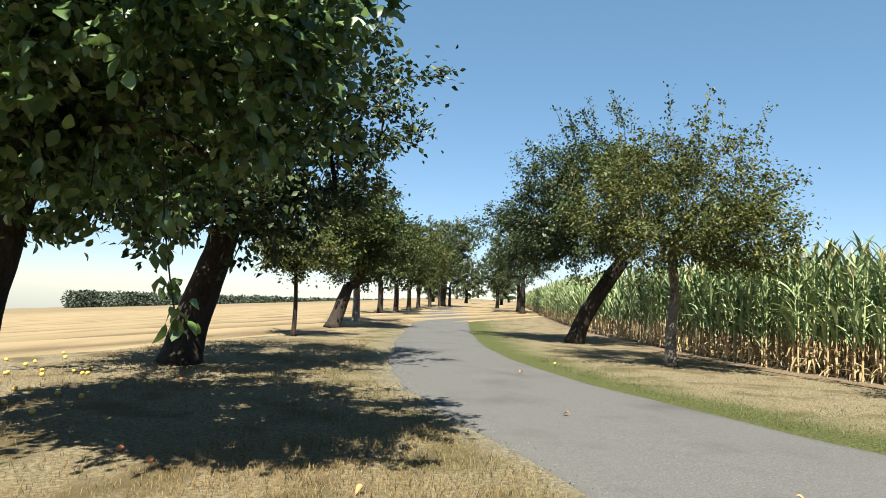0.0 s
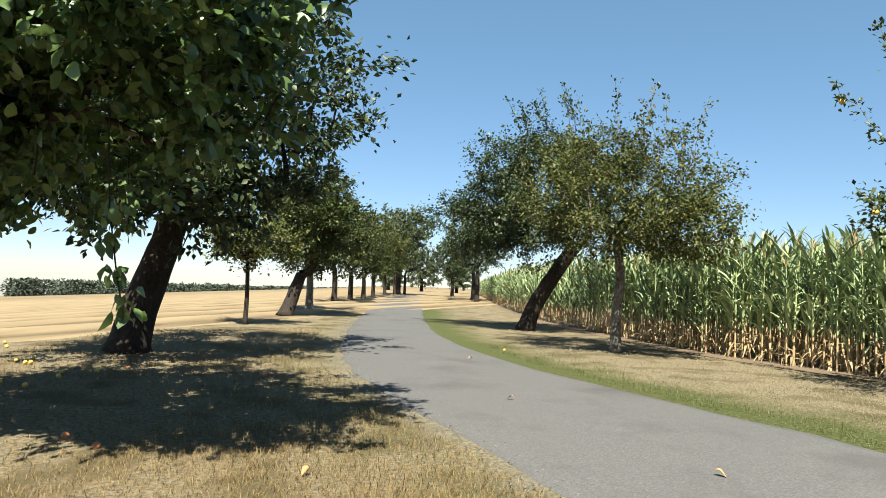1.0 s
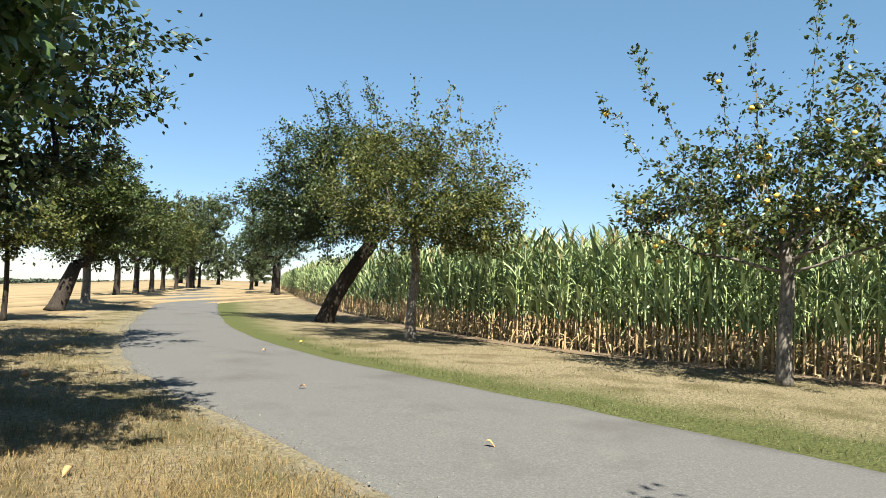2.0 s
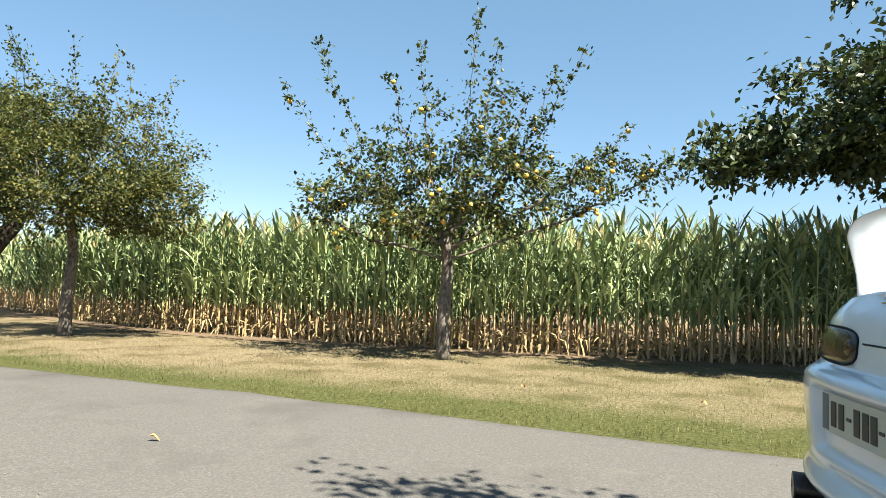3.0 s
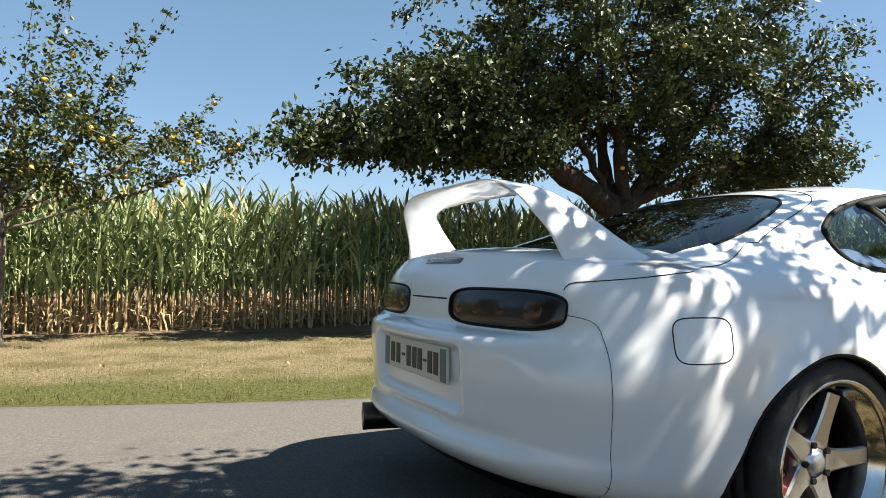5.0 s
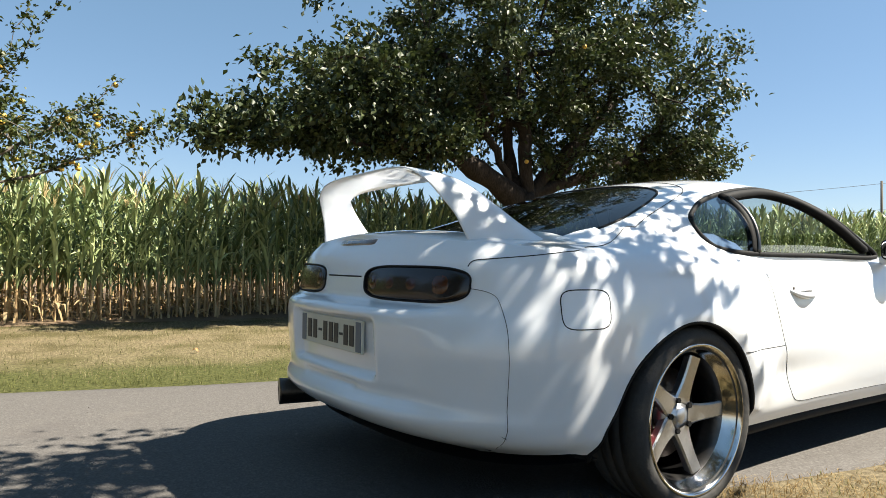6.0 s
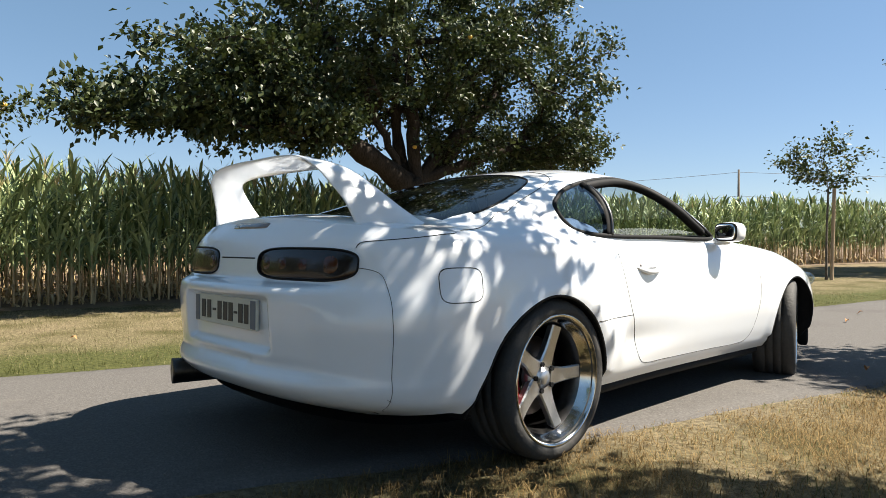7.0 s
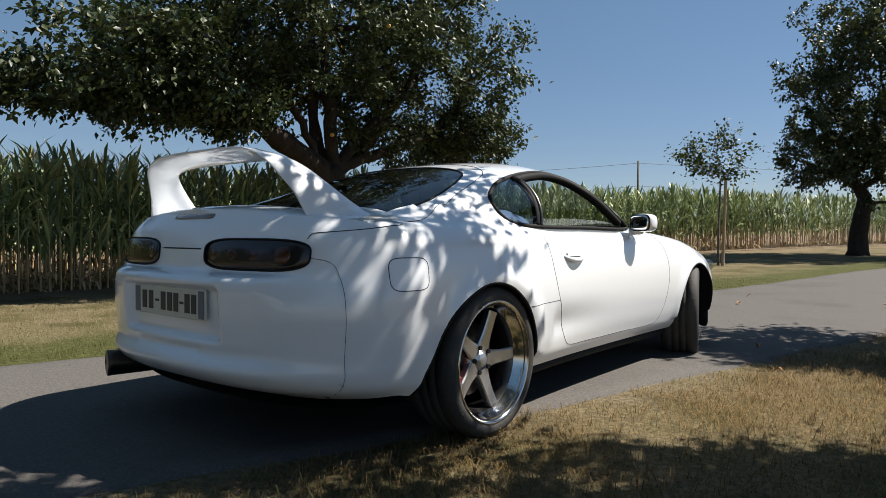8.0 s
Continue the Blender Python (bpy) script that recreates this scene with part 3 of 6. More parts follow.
# ---- trees ----
def leaf_cloud(points, dirs, size, r, fine=False):
    """One folded, pointed leaf at each point."""
    k = len(points)
    d = dirs + r.normal(0, 0.55, (k, 3)) + np.array([0, 0, -0.25])
    d /= np.linalg.norm(d, axis=1)[:, None] + 1e-9
    n0 = r.normal(0, 0.9 if fine else 0.6, (k, 3)) + np.array([0, 0, 1.0])
    s = np.cross(d, n0)
    s /= np.linalg.norm(s, axis=1)[:, None] + 1e-9
    n0 = np.cross(s, d)
    ln = size * r.uniform(0.65, 1.25, k)[:, None]
    wd = ln * r.uniform(0.24, 0.32, k)[:, None]
    fold = n0 * wd * r.uniform(0.1, 1.1 if fine else 0.5, k)[:, None]
    droop = n0 * ln * r.uniform(-0.1 if fine else 0.0, 0.42 if fine else 0.22, k)[:, None]
    b0 = points
    tip = b0 + d * ln - droop
    m1 = b0 + d * ln * 0.45
    if not fine:
        wd2 = wd * 1.1
        v = np.stack([b0, m1 - s * wd2 + fold, tip, m1 + s * wd2 + fold], 1).reshape(-1, 3)
        q = np.array([[0, 2, 1], [0, 3, 2]])
        return v, (q[None] + 4 * np.arange(k)[:, None, None]).reshape(-1, 3)
    def rib(q, w, bend):
        return b0 + d * ln * q - droop * bend, s * wd * w
    (c1, w1), (c2, w2), (c3, w3) = rib(0.2, 0.72, 0.02), rib(0.52, 1.05, 0.2), rib(0.8, 0.66, 0.55)
    v = np.stack([b0, c1 - w1 + 0.4 * fold, c1 + w1 + 0.2 * fold, c2 - w2 + 0.8 * fold, c2 + w2 + 0.5 * fold, c3 - w3, c3 + w3 + 0.3 * fold, tip], 1).reshape(-1, 3)
    q = np.array([[0, 2, 1], [1, 2, 4], [1, 4, 3], [3, 4, 6], [3, 6, 5], [5, 6, 7]])
    return v, (q[None] + 8 * np.arange(k)[:, None, None]).reshape(-1, 3)


def tree(name, base, trunk, blobs, thick, twigs, leaves, leaf, seed, label, leaf_mat, bark=BARK, shoots=(), apples=0, category="tree", group="fruit trees along the road", spread=0.17, near=0.6, tips=(), fine=False, thickset=10, limbs=()):
    """An orchard tree. trunk: offsets from the base up to the fork. blobs: (centre offset, radii, share) of the crown's masses.
    shoots: (offset, length) of upright shoots. limbs: (offsets, radius at the fork, radius at the end) of heavy bare boughs."""
    r = np.random.default_rng(seed)
    bx, by = base
    root = np.array([bx, by, float(height(bx, by)) - 0.03])
    path = catmull([(0, 0, 0), *trunk], 12)
    nodes = [root + p for p in path]
    parent = [-1] + list(range(len(path) - 1))
    trunk_n = len(path)
    ends = []
    targets = []
    for cen, rad, share in blobs:
        k = int(twigs * share)
        d = r.normal(size=(k, 3))
        d /= np.linalg.norm(d, axis=1)[:, None]
        q = r.uniform(0.12, 1, k) ** 0.45
        lump = 1 + 0.16 * np.sin(4 * d[:, 0] + seed) * np.sin(5 * d[:, 1] + 2 * seed) + 0.10 * r.normal(size=k)
        targets.append(root + np.array(cen) + d * (q * lump)[:, None] * np.array(rad))
    targets = np.vstack(targets)
    fork = nodes[-1]
    order = np.argsort(np.linalg.norm(targets - fork, axis=1))
    arr = np.array(nodes)
    depth = np.zeros(len(nodes))
    bare = []
    for q, off in enumerate(tips):
        k = trunk_n - 1 - (q % 3)
        way = root + np.array(off) - arr[k]
        gap = np.linalg.norm(way)
        steps = max(4, int(gap / 0.2))
        s = np.linspace(0, 1, steps + 1)[1:]
        flat = np.array([way[0], way[1], 0])
        chain = arr[k] + s[:, None] * way + np.sin(np.pi * s)[:, None] * flat * 0.12 + r.normal(0, 0.02, (steps, 3))
        ids, prev = [], k
        for p in chain:
            nodes.append(p)
            parent.append(prev)
            prev = len(nodes) - 1
            ids.append(prev)
        arr = np.vstack([arr, chain])
        depth = np.r_[depth, 0.25 * s * gap]
        ends.append((k, ids))
        bare.append(len(ends) - 1)
    for o in order:
        tg = targets[o]
        lowest = max(2, trunk_n - 4)
        cand = arr[lowest:]
        dist = np.linalg.norm(cand - tg, axis=1) + 0.35 * depth[lowest:]
        k = lowest + int(np.argmin(dist))
        start = arr[k]
        gap = np.linalg.norm(tg - start)
        steps = max(2, int(gap / 0.22))
        s = np.linspace(0, 1, steps + 1)[1:]
        bow = np.cross(tg - start, r.normal(size=3))
        bow = bow / (np.linalg.norm(bow) + 1e-9) * gap * r.uniform(0.02, 0.12)
        chain = start + s[:, None] * (tg - start) + np.sin(np.pi * s)[:, None] * (bow + np.array([0, 0, 0.05 * gap])) + r.normal(0, 0.012, (steps, 3))
        ids = []
        prev = k
        for p in chain:
            nodes.append(p)
            parent.append(prev)
            prev = len(nodes) - 1
            ids.append(prev)
        arr = np.vstack([arr, chain])
        depth = np.r_[depth, depth[k] + s * gap * 0.5]
        ends.append((k, ids))
    for off, length in shoots:
        p0 = root + np.array(off)
        k = trunk_n + int(np.argmin(np.linalg.norm(arr[trunk_n:] - p0, axis=1)))
        n0 = max(4, int(abs(length) / 0.12))
        s = np.linspace(0, 1, n0 + 1)[1:]
        lean = r.normal(0, 0.10, 2)
        chain = arr[k] + np.c_[(p0 - arr[k])[0] * s + lean[0] * length * s ** 2, (p0 - arr[k])[1] * s + lean[1] * length * s ** 2, s * (length + p0[2] - arr[k][2])]
        ids, prev = [], k
        for p in chain:
            nodes.append(p)
            parent.append(prev)
            prev = len(nodes) - 1
            ids.append(prev)
        arr = np.vstack([arr, chain])
        ends.append((k, ids))
    load = np.zeros(len(nodes))
    for k, ids in ends:
        load[ids[-1]] += 1
    for i in range(len(nodes) - 1, 0, -1):
        load[parent[i]] += load[i]
    rad = thick * 0.62 * (load / max(load[trunk_n - 1], 1)) ** 0.52
    rad = np.clip(rad, 0.0035, None)
    thing = tagged(new(name), label, category, group)
    thing.location = root
    # trunk with a flared foot and uneven girth
    tp = arr[:trunk_n] - root
    tr = thick * np.interp(np.linspace(0, 1, trunk_n), [0, 0.08, 0.25, 1], [1.35, 1.1, 1.0, 0.8])
    v, f = tube(tp, tr, 14)
    v = v + 0.10 * thick * np.array([[noise.noise(Vector(q) * 4.0 + Vector((seed, i, 0))) for i in range(3)] for q in v])
    part("trunk", mesh_of("trunk", v, f, [bark], None, True), None, thing)
    for pts, r0, r1 in limbs:
        line = catmull(pts, 26)
        v, f = tube(line, np.linspace(r0, r1, 26) * (1 + 0.10 * np.sin(np.arange(26) * 1.3 + seed)), 12)
        v = v + 0.12 * r0 * np.array([[noise.noise(Vector(q) * 5.0 + Vector((i, seed, 0))) for i in range(3)] for q in v])
        part("limb", mesh_of("limb", v, f, [bark], None, True), None, thing)
    fine_wood = Bag()
    for k, ids in ends:
        idx = [k] + ids
        pr = rad[idx].copy()
        pr[0] = min(pr[1] * 1.15, rad[k]) if k >= trunk_n else pr[1] * 1.2
        v, f = tube(arr[idx] - root, pr, 9 if pr[1] > 0.03 else (5 if pr[1] > 0.012 else 3), False)
        if pr[1] > 0.035:
            v = v + 0.006 * np.sin(v[:, ::-1] * 23 + seed)
            part("limb", mesh_of("limb", v, f, [bark], None, True), None, thing)
        else:
            fine_wood.put(v, f)
    part("branchwork", fine_wood.mesh("branchwork", [bark], True), None, thing)["kind"] = "stuff"
    # leaves gather along the last stretch of every twig
    where, ways = [], []
    for n_end, (k, ids) in enumerate(ends):
        pts = arr[ids]
        d = np.linalg.norm(pts - pts[-1], axis=1)
        stem = n_end in bare or n_end >= len(ends) - len(shoots)
        ok = d < (0.72 * d.max() if stem else near)
        pool = pts[ok]
        dirs = np.gradient(pts, axis=0)[ok] if len(pts) > 1 else np.zeros((len(pool), 3))
        many = int(len(pool) * thickset) if stem else leaves
        pick = r.integers(0, len(pool), many)
        loose = 0.07 if stem else spread
        where.append(pool[pick] + r.normal(0, loose, (many, 3)) * np.array([1, 1, 0.8]) * r.uniform(0.2, 1, (many, 1)))
        dd = dirs[pick]
        ways.append(dd / (np.linalg.norm(dd, axis=1)[:, None] + 1e-9) + 0.4 * r.normal(size=(many, 3)))
    where, ways = np.vstack(where), np.vstack(ways)
    v, f = leaf_cloud(where - root, ways, leaf, r, fine)
    part("crown", fast_mesh("crown", v, f, leaf_mat), None, thing)
    if apples:
        pick = r.choice(len(where), apples, replace=False)
        for i in pick:
            ob = part("apple", APPLE_MESH, None, thing)
            ob.location = where[i] - root + np.array([0, 0, -0.05])
            ob.rotation_euler = r.uniform(-0.5, 0.5, 3)
    return thing


def apple_mesh(name, mat, radius):
    bm = bmesh.new()
    bmesh.ops.create_uvsphere(bm, u_segments=12, v_segments=8, radius=radius)
    for v in bm.verts:
        flat = abs(v.co.z) / radius
        v.co.z *= 0.9 - 0.22 * max(0, flat - 0.75) / 0.25
        v.co.x *= 1 + 0.04 * math.sin(5 * math.atan2(v.co.y, v.co.x))
    me = bpy.data.meshes.new(name)
    bm.to_mesh(me)
    bm.free()
    me.materials.append(mat)
    me.polygons.foreach_set("use_smooth", np.full(len(me.polygons), True))
    return me


APPLE_MESH = apple_mesh("apple", APPLE, 0.037)
WINDFALL = apple_mesh("windfall_apple", APPLE_RED, 0.024)

# the open apple tree with yellow fruit
tree("apple_tree", (-6.82, -3.12), [(0.03, 0.0, 0.6), (0.0, 0.02, 1.2), (0.05, 0.0, 1.62)],
     [((0.1, 0.1, 2.25), (1.5, 1.8, 0.65), 0.68), ((0.1, 0.1, 2.95), (1.0, 1.3, 0.6), 0.18), ((0, 1.9, 2.4), (0.7, 1.1, 0.35), 0.12), ((0, -1.5, 2.0), (0.7, 0.9, 0.4), 0.10), ((0.1, 0.0, 1.8), (0.9, 1.1, 0.3), 0.14)],
     0.085, 220, 50, 0.066, 5, "open young apple tree with ripe yellow fruit", LEAF_MID, BARK_PALE,
     tips=[(0.2, 0.37, 4.6), (0.1, -0.41, 4.15), (0.15, -1.81, 4.25), (0.2, 1.71, 3.98), (0.1, -2.29, 3.65), (0.0, 1.40, 3.85), (0.1, -0.8, 3.75), (0.1, 2.3, 3.05), (0.1, 2.8, 2.6), (-0.2, 1.0, 3.55), (0.0, 0.6, 4.2), (0.1, -2.0, 2.0), (0.2, -1.4, 2.9)],
     apples=110, spread=0.13, near=0.9, thickset=20)
# slender-stemmed tree with yellowing leaves
tree("apple_tree", (-7.55, -9.15), [(0.02, 0, 0.6), (0.0, 0.05, 1.3), (0.05, 0, 1.9)],
     [((0.1, 0.0, 2.75), (1.9, 1.95, 1.25), 0.75), ((0.3, 1.2, 2.15), (0.9, 1.0, 0.6), 0.25)], 0.088, 380, 78, 0.062, 8,
     "apple tree with a spotted pale stem and yellowing leaves", LEAF_YELLOW, BARK_PALE,
     shoots=[((0.4, 0.9, 3.45), 0.95), ((0.2, 0.1, 3.5), 1.1), ((0.0, 0.5, 3.5), 0.75), ((0.3, -0.6, 3.5), 0.85), ((0.2, 1.5, 3.0), 0.95), ((0, -1.1, 3.3), 0.75), ((0.3, 1.2, 3.3), 0.8)])
# leaning dark tree
tree("apple_tree", (-10.2, -13.9), [(-0.1, 0.25, 0.7), (-0.35, 0.75, 1.6), (-0.5, 1.05, 2.1)],
     [((0.2, 0.7, 3.45), (2.1, 2.1, 1.75), 0.75), ((0.3, -1.2, 2.7), (1.7, 1.7, 1.0), 0.25)], 0.20, 520, 82, 0.078, 13,
     "leaning old apple tree with a dense dark green crown", LEAF,
     shoots=[((0.2, 0.6, 4.85), 1.1), ((0.4, -0.2, 4.85), 0.9), ((-0.2, 1.2, 4.8), 1.2), ((0.5, 0.1, 4.85), 0.75), ((0, -0.9, 4.5), 0.8), ((0.3, 1.6, 4.6), 1.0)])
# the old spreading tree behind the car
tree("apple_tree", (-6.2, 5.75), [(0.02, 0.02, 0.7), (-0.05, -0.15, 1.4), (-0.1, -0.45, 1.95)],
     [((-0.2, -0.6, 4.5), (2.5, 3.1, 1.9), 0.46), ((0, 1.95, 3.9), (2.1, 2.15, 2.0), 0.28), ((0.1, -3.6, 3.0), (1.3, 1.5, 0.75), 0.12), ((0.1, -4.9, 2.55), (0.9, 1.2, 0.35), 0.07), ((0.2, -3.1, 2.55), (1.2, 1.2, 0.4), 0.06), ((-1.2, -1.8, 3.6), (1.0, 2.2, 0.8), 0.14), ((0.1, 3.0, 2.7), (1.5, 1.3, 0.6), 0.08)],
     0.27, 920, 80, 0.094, 17, "large spreading old apple tree with a forked trunk", LEAF,
     tips=[(-0.25, -2.45, 3.1), (-0.2, 1.3, 3.4), (0.0, -0.6, 4.2), (0.2, 2.6, 3.2), (-0.1, -1.6, 3.9)], apples=16,
     limbs=[([(-0.09, -0.35, 1.75), (-0.1, -1.0, 2.15), (-0.1, -1.6, 2.42), (-0.1, -2.05, 2.78), (-0.1, -2.6, 3.05), (-0.1, -3.2, 3.3), (-0.1, -3.7, 3.7)], 0.20, 0.09), ([(-0.09, -0.35, 1.75), (-0.1, 0.05, 2.3), (-0.1, 0.6, 2.8), (-0.05, 1.2, 3.3), (0.0, 1.8, 3.9)], 0.13, 0.05), ([(-0.09, -0.4, 1.8), (-0.4, -0.45, 2.6), (-0.3, -0.6, 3.4), (-0.2, -0.7, 4.4)], 0.12, 0.05)])
# old trees on the field side
tree("apple_tree", (1.9, -8.47), [(-0.05, 0.05, 0.7), (-0.17, 0.17, 1.4), (-0.28, 0.3, 2.0)],
     [((-0.4, 2.3, 3.0), (1.65, 2.1, 1.2), 0.64), ((-1.1, 3.6, 3.8), (0.75, 0.9, 0.4), 0.06), ((0.3, 4.1, 3.6), (0.65, 0.65, 0.3), 0.02), ((-0.75, 2.9, 2.2), (0.95, 0.9, 0.5), 0.14), ((-0.3, 1.2, 1.9), (1.3, 1.4, 0.6), 0.2)], 0.155, 560, 54, 0.084, 23,
     "old apple tree with a dark bowed trunk", LEAF_NEAR, apples=0, fine=True, spread=0.13, tips=[(-0.66, 3.05, 1.75), (-1.1, 1.6, 1.9), (-0.1, 3.0, 2.1)],
     shoots=[((-0.66, 3.1, 1.7), -0.8), ((-1.1, 1.6, 1.9), -0.55), ((-1.3, 2.3, 2.0), -0.5), ((-0.2, 2.2, 2.0), -0.5), ((0.3, 1.8, 1.9), -0.45)])
tree("apple_tree", (-0.3, -11.1), [(-0.12, 0.0, 0.6), (-0.36, 0.05, 1.4), (-0.5, 0.1, 2.0)],
     [((-0.5, 0.5, 3.3), (2.4, 2.4, 1.4), 0.7), ((0.3, 1.1, 2.0), (1.8, 1.6, 0.6), 0.3)], 0.22, 520, 56, 0.095, 29, "leaning old apple tree with a dark trunk", LEAF)
tree("young_tree", (-3.87, -16.1), [(0, 0.02, 0.7), (0.02, 0, 1.35)], [((0.0, 0, 1.9), (0.95, 0.95, 0.6), 1.0)], 0.05, 130, 50, 0.085, 31, "young yellow-green fruit tree on a thin stem", LEAF_YELLOW)
tree("apple_tree", (-6.3, -19.3), [(-0.25, -0.05, 0.6), (-0.5, -0.1, 1.2)], [((-0.6, 0, 2.9), (1.5, 1.5, 1.6), 1.0)], 0.19, 330, 60, 0.095, 37, "leaning fruit tree with bright green leaves", LEAF_MID)
tree("apple_tree", (-8.7, -22.5), [(0, 0, 0.7), (0.02, 0, 1.3)], [((0, 0, 2.8), (1.5, 1.5, 1.6), 1.0)], 0.13, 280, 56, 0.095, 41, "fruit tree with a pale straight stem", LEAF_MID, BARK_PALE)
for i, (x, y, s, mat) in enumerate([(-15, -32, 1.15, LEAF_MID), (-18.2, -35.8, 1.2, LEAF_MID), (-22, -40.5, 1.1, LEAF_MID), (-25.5, -44.8, 1.3, LEAF_YELLOW), (-30, -50, 1.3, LEAF_MID), (-35, -55.8, 1.4, LEAF), (-42, -64, 1.5, LEAF)]):
    tree("apple_tree", (x, y), [(0, 0, 0.8 * s), (0.05, 0, 1.5 * s)], [((0, 0, 3.0 * s), (1.7 * s, 1.7 * s, 1.7 * s), 1.0)], 0.15, 190, 40, 0.15, 43 + i, "roadside fruit tree in full leaf", mat)
tree("tall_tree", (-38, -59.6), [(0, 0, 2.0), (0.1, 0, 3.6)], [((0, 0, 7.0), (3.6, 3.6, 2.2), 0.7), ((0.5, 0.5, 4.6), (2.6, 2.6, 2.0), 0.3)], 0.3, 420, 44, 0.22, 61, "tall round-headed tree beside the road", LEAF_HAZED)
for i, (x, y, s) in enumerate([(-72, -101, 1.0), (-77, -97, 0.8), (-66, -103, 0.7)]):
    tree("tall_tree", (x, y), [(0, 0, 1.6 * s), (0.1, 0, 3.0 * s)], [((0, 0, 5.4 * s), (3.4 * s, 3.4 * s, 3.0 * s), 0.7), ((0.5, 1.5, 2.6 * s), (3.6 * s, 3.6 * s, 1.8 * s), 0.3)], 0.3, 300, 40, 0.3, 131 + i, "tall tree with haze-paled leaf colour at the far bend of the road", LEAF_HAZED)
for i, (x, y, s, mat) in enumerate([(-32.0, -40.4, 1.75, LEAF), (-36.5, -46.0, 1.7, LEAF_MID), (-44, -58, 1.5, LEAF)]):
    tree("apple_tree", (x, y), [(0, 0, 0.8 * s), (0.05, 0, 1.4 * s)], [((0, 0, 2.9 * s), (1.8 * s, 1.8 * s, 1.7 * s), 1.0)], 0.19, 280, 50, 0.13, 71 + i, "roadside apple tree with a rounded crown", mat)
# south of the car
tree("sapling", (-2.2, 13.1), [(0.0, 0, 0.9), (0.02, 0.02, 1.9)], [((-0.45, -0.36, 2.4), (0.5, 0.5, 0.5), 0.45), ((0.15, 0.12, 2.5), (0.5, 0.5, 0.65), 0.55)], 0.024, 60, 24, 0.09, 83, "staked young fruit tree with a thin stem", LEAF_MID, BARK_PALE)
tree("apple_tree", (-0.4, 19.6), [(0.02, 0, 0.7), (0.15, 0.05, 1.6)], [((0.7, 0.0, 4.6), (2.8, 2.8, 3.0), 0.85), ((-0.8, 0, 3.0), (1.6, 1.6, 1.0), 0.15)], 0.24, 640, 76, 0.115, 89, "old apple tree with a dense dark crown", LEAF)
tree("apple_tree", (4.5, -0.6), [(-0.1, 0, 0.7), (-0.3, 0.05, 1.5), (-0.5, 0.05, 2.0)], [((-1.7, 0.8, 3.45), (2.2, 1.9, 0.75), 0.66), ((-0.5, 2.1, 3.4), (1.25, 0.9, 0.55), 0.34), ((-0.7, 2.7, 3.4), (0.65, 0.5, 0.4), 0.2)], 0.2, 500, 37, 0.095, 97, "old apple tree shading the verge", LEAF)
tree("apple_tree", (5.2, 5.0), [(0.0, 0, 0.7), (-0.2, 0, 1.6)], [((-1.9, 0.05, 3.3), (1.3, 0.9, 0.7), 1.0)], 0.2, 250, 36, 0.095, 101, "old apple tree beside the road", LEAF)

# the sapling's stake
bm = bmesh.new()
bmesh.ops.create_cone(bm, cap_ends=True, segments=10, radius1=0.036, radius2=0.033, depth=1.9, matrix=Matrix.Translation((0, 0, 0.93)))
stake = tagged(part("tree_stake", bm, WOOD_POST, None), "round weathered wooden stake beside the sapling", "stake")
stake.location = (-2.09, 13.06, float(height(-2.09, 13.06)))
stake.rotation_euler = (0.0, radians(1.2), 0)

# distant wood and road-end trees
rw = np.random.default_rng(5)
wv, wf = [], []
for i in range(440):
    along_w = rw.uniform(0, 1)
    a0 = math.radians(-142 + 46 * along_w)
    dist = 430 + rw.uniform(-20, 40)
    x, y = 1.9 + dist * math.cos(a0), -2.2 + dist * math.sin(a0)
    z = float(height(x, y))
    top = -5.5 + 2.2 * (1 - along_w) + rw.normal(0, 0.6) - z
    k = 100
    d = rw.normal(size=(k, 3))
    d /= np.linalg.norm(d, axis=1)[:, None]
    p = np.array([x, y, z + top * 0.5]) + d * np.array([4, 4, top * 0.5])
    v, f = leaf_cloud(p, d, 1.7, rw)
    wf.append(f + len(wv) * 4 * k)
    wv.append(v)
tagged(new("distant_wood", fast_mesh("distant_wood", np.vstack(wv), np.vstack(wf), WOODLAND)), "dark wood along the far edge of the field", "wood", kind="stuff")

# ---- the car: nose to +y, right side to +x, rear axle over the origin ----
PAINT = material("white car paint", (0.775, 0.80, 0.835), 0.28, coat=1.0, second=(0.75, 0.775, 0.81), scale=1.5, fine=20, spec=0.5)
BLACK_TRIM = material("black rubber trim", (0.008, 0.008, 0.009), 0.65, spec=0.12, second=(0.018, 0.018, 0.018), scale=20, fine=80)
SEAM = material("panel gap", (0.015, 0.015, 0.015), 0.8)
RUBBER = material("tyre rubber", (0.022, 0.022, 0.022), 0.75, second=(0.05, 0.047, 0.043), scale=6, fine=60, bump=0.3)
ALLOY = material("polished alloy", (0.70, 0.69, 0.68), 0.13, 1.0, second=(0.5, 0.49, 0.48), scale=4, fine=40)
ALLOY_DARK = material("machined dark alloy", (0.17, 0.165, 0.165), 0.32, 1.0, second=(0.10, 0.098, 0.10), scale=6, fine=50)
SPOKE = material("machined spoke face", (0.60, 0.62, 0.65), 0.30, 0.9, second=(0.46, 0.47, 0.50), scale=14, fine=90)
STEEL = material("brake steel", (0.22, 0.20, 0.19), 0.4, 1.0, second=(0.14, 0.12, 0.11), scale=12, fine=60)
RED_PAINT = material("red caliper paint", (0.62, 0.03, 0.03), 0.35)
LENS_DARK = material("smoked lamp lens", (0.006, 0.004, 0.005), 0.22, coat=0.15, second=(0.014, 0.009, 0.010), scale=20, fine=90)
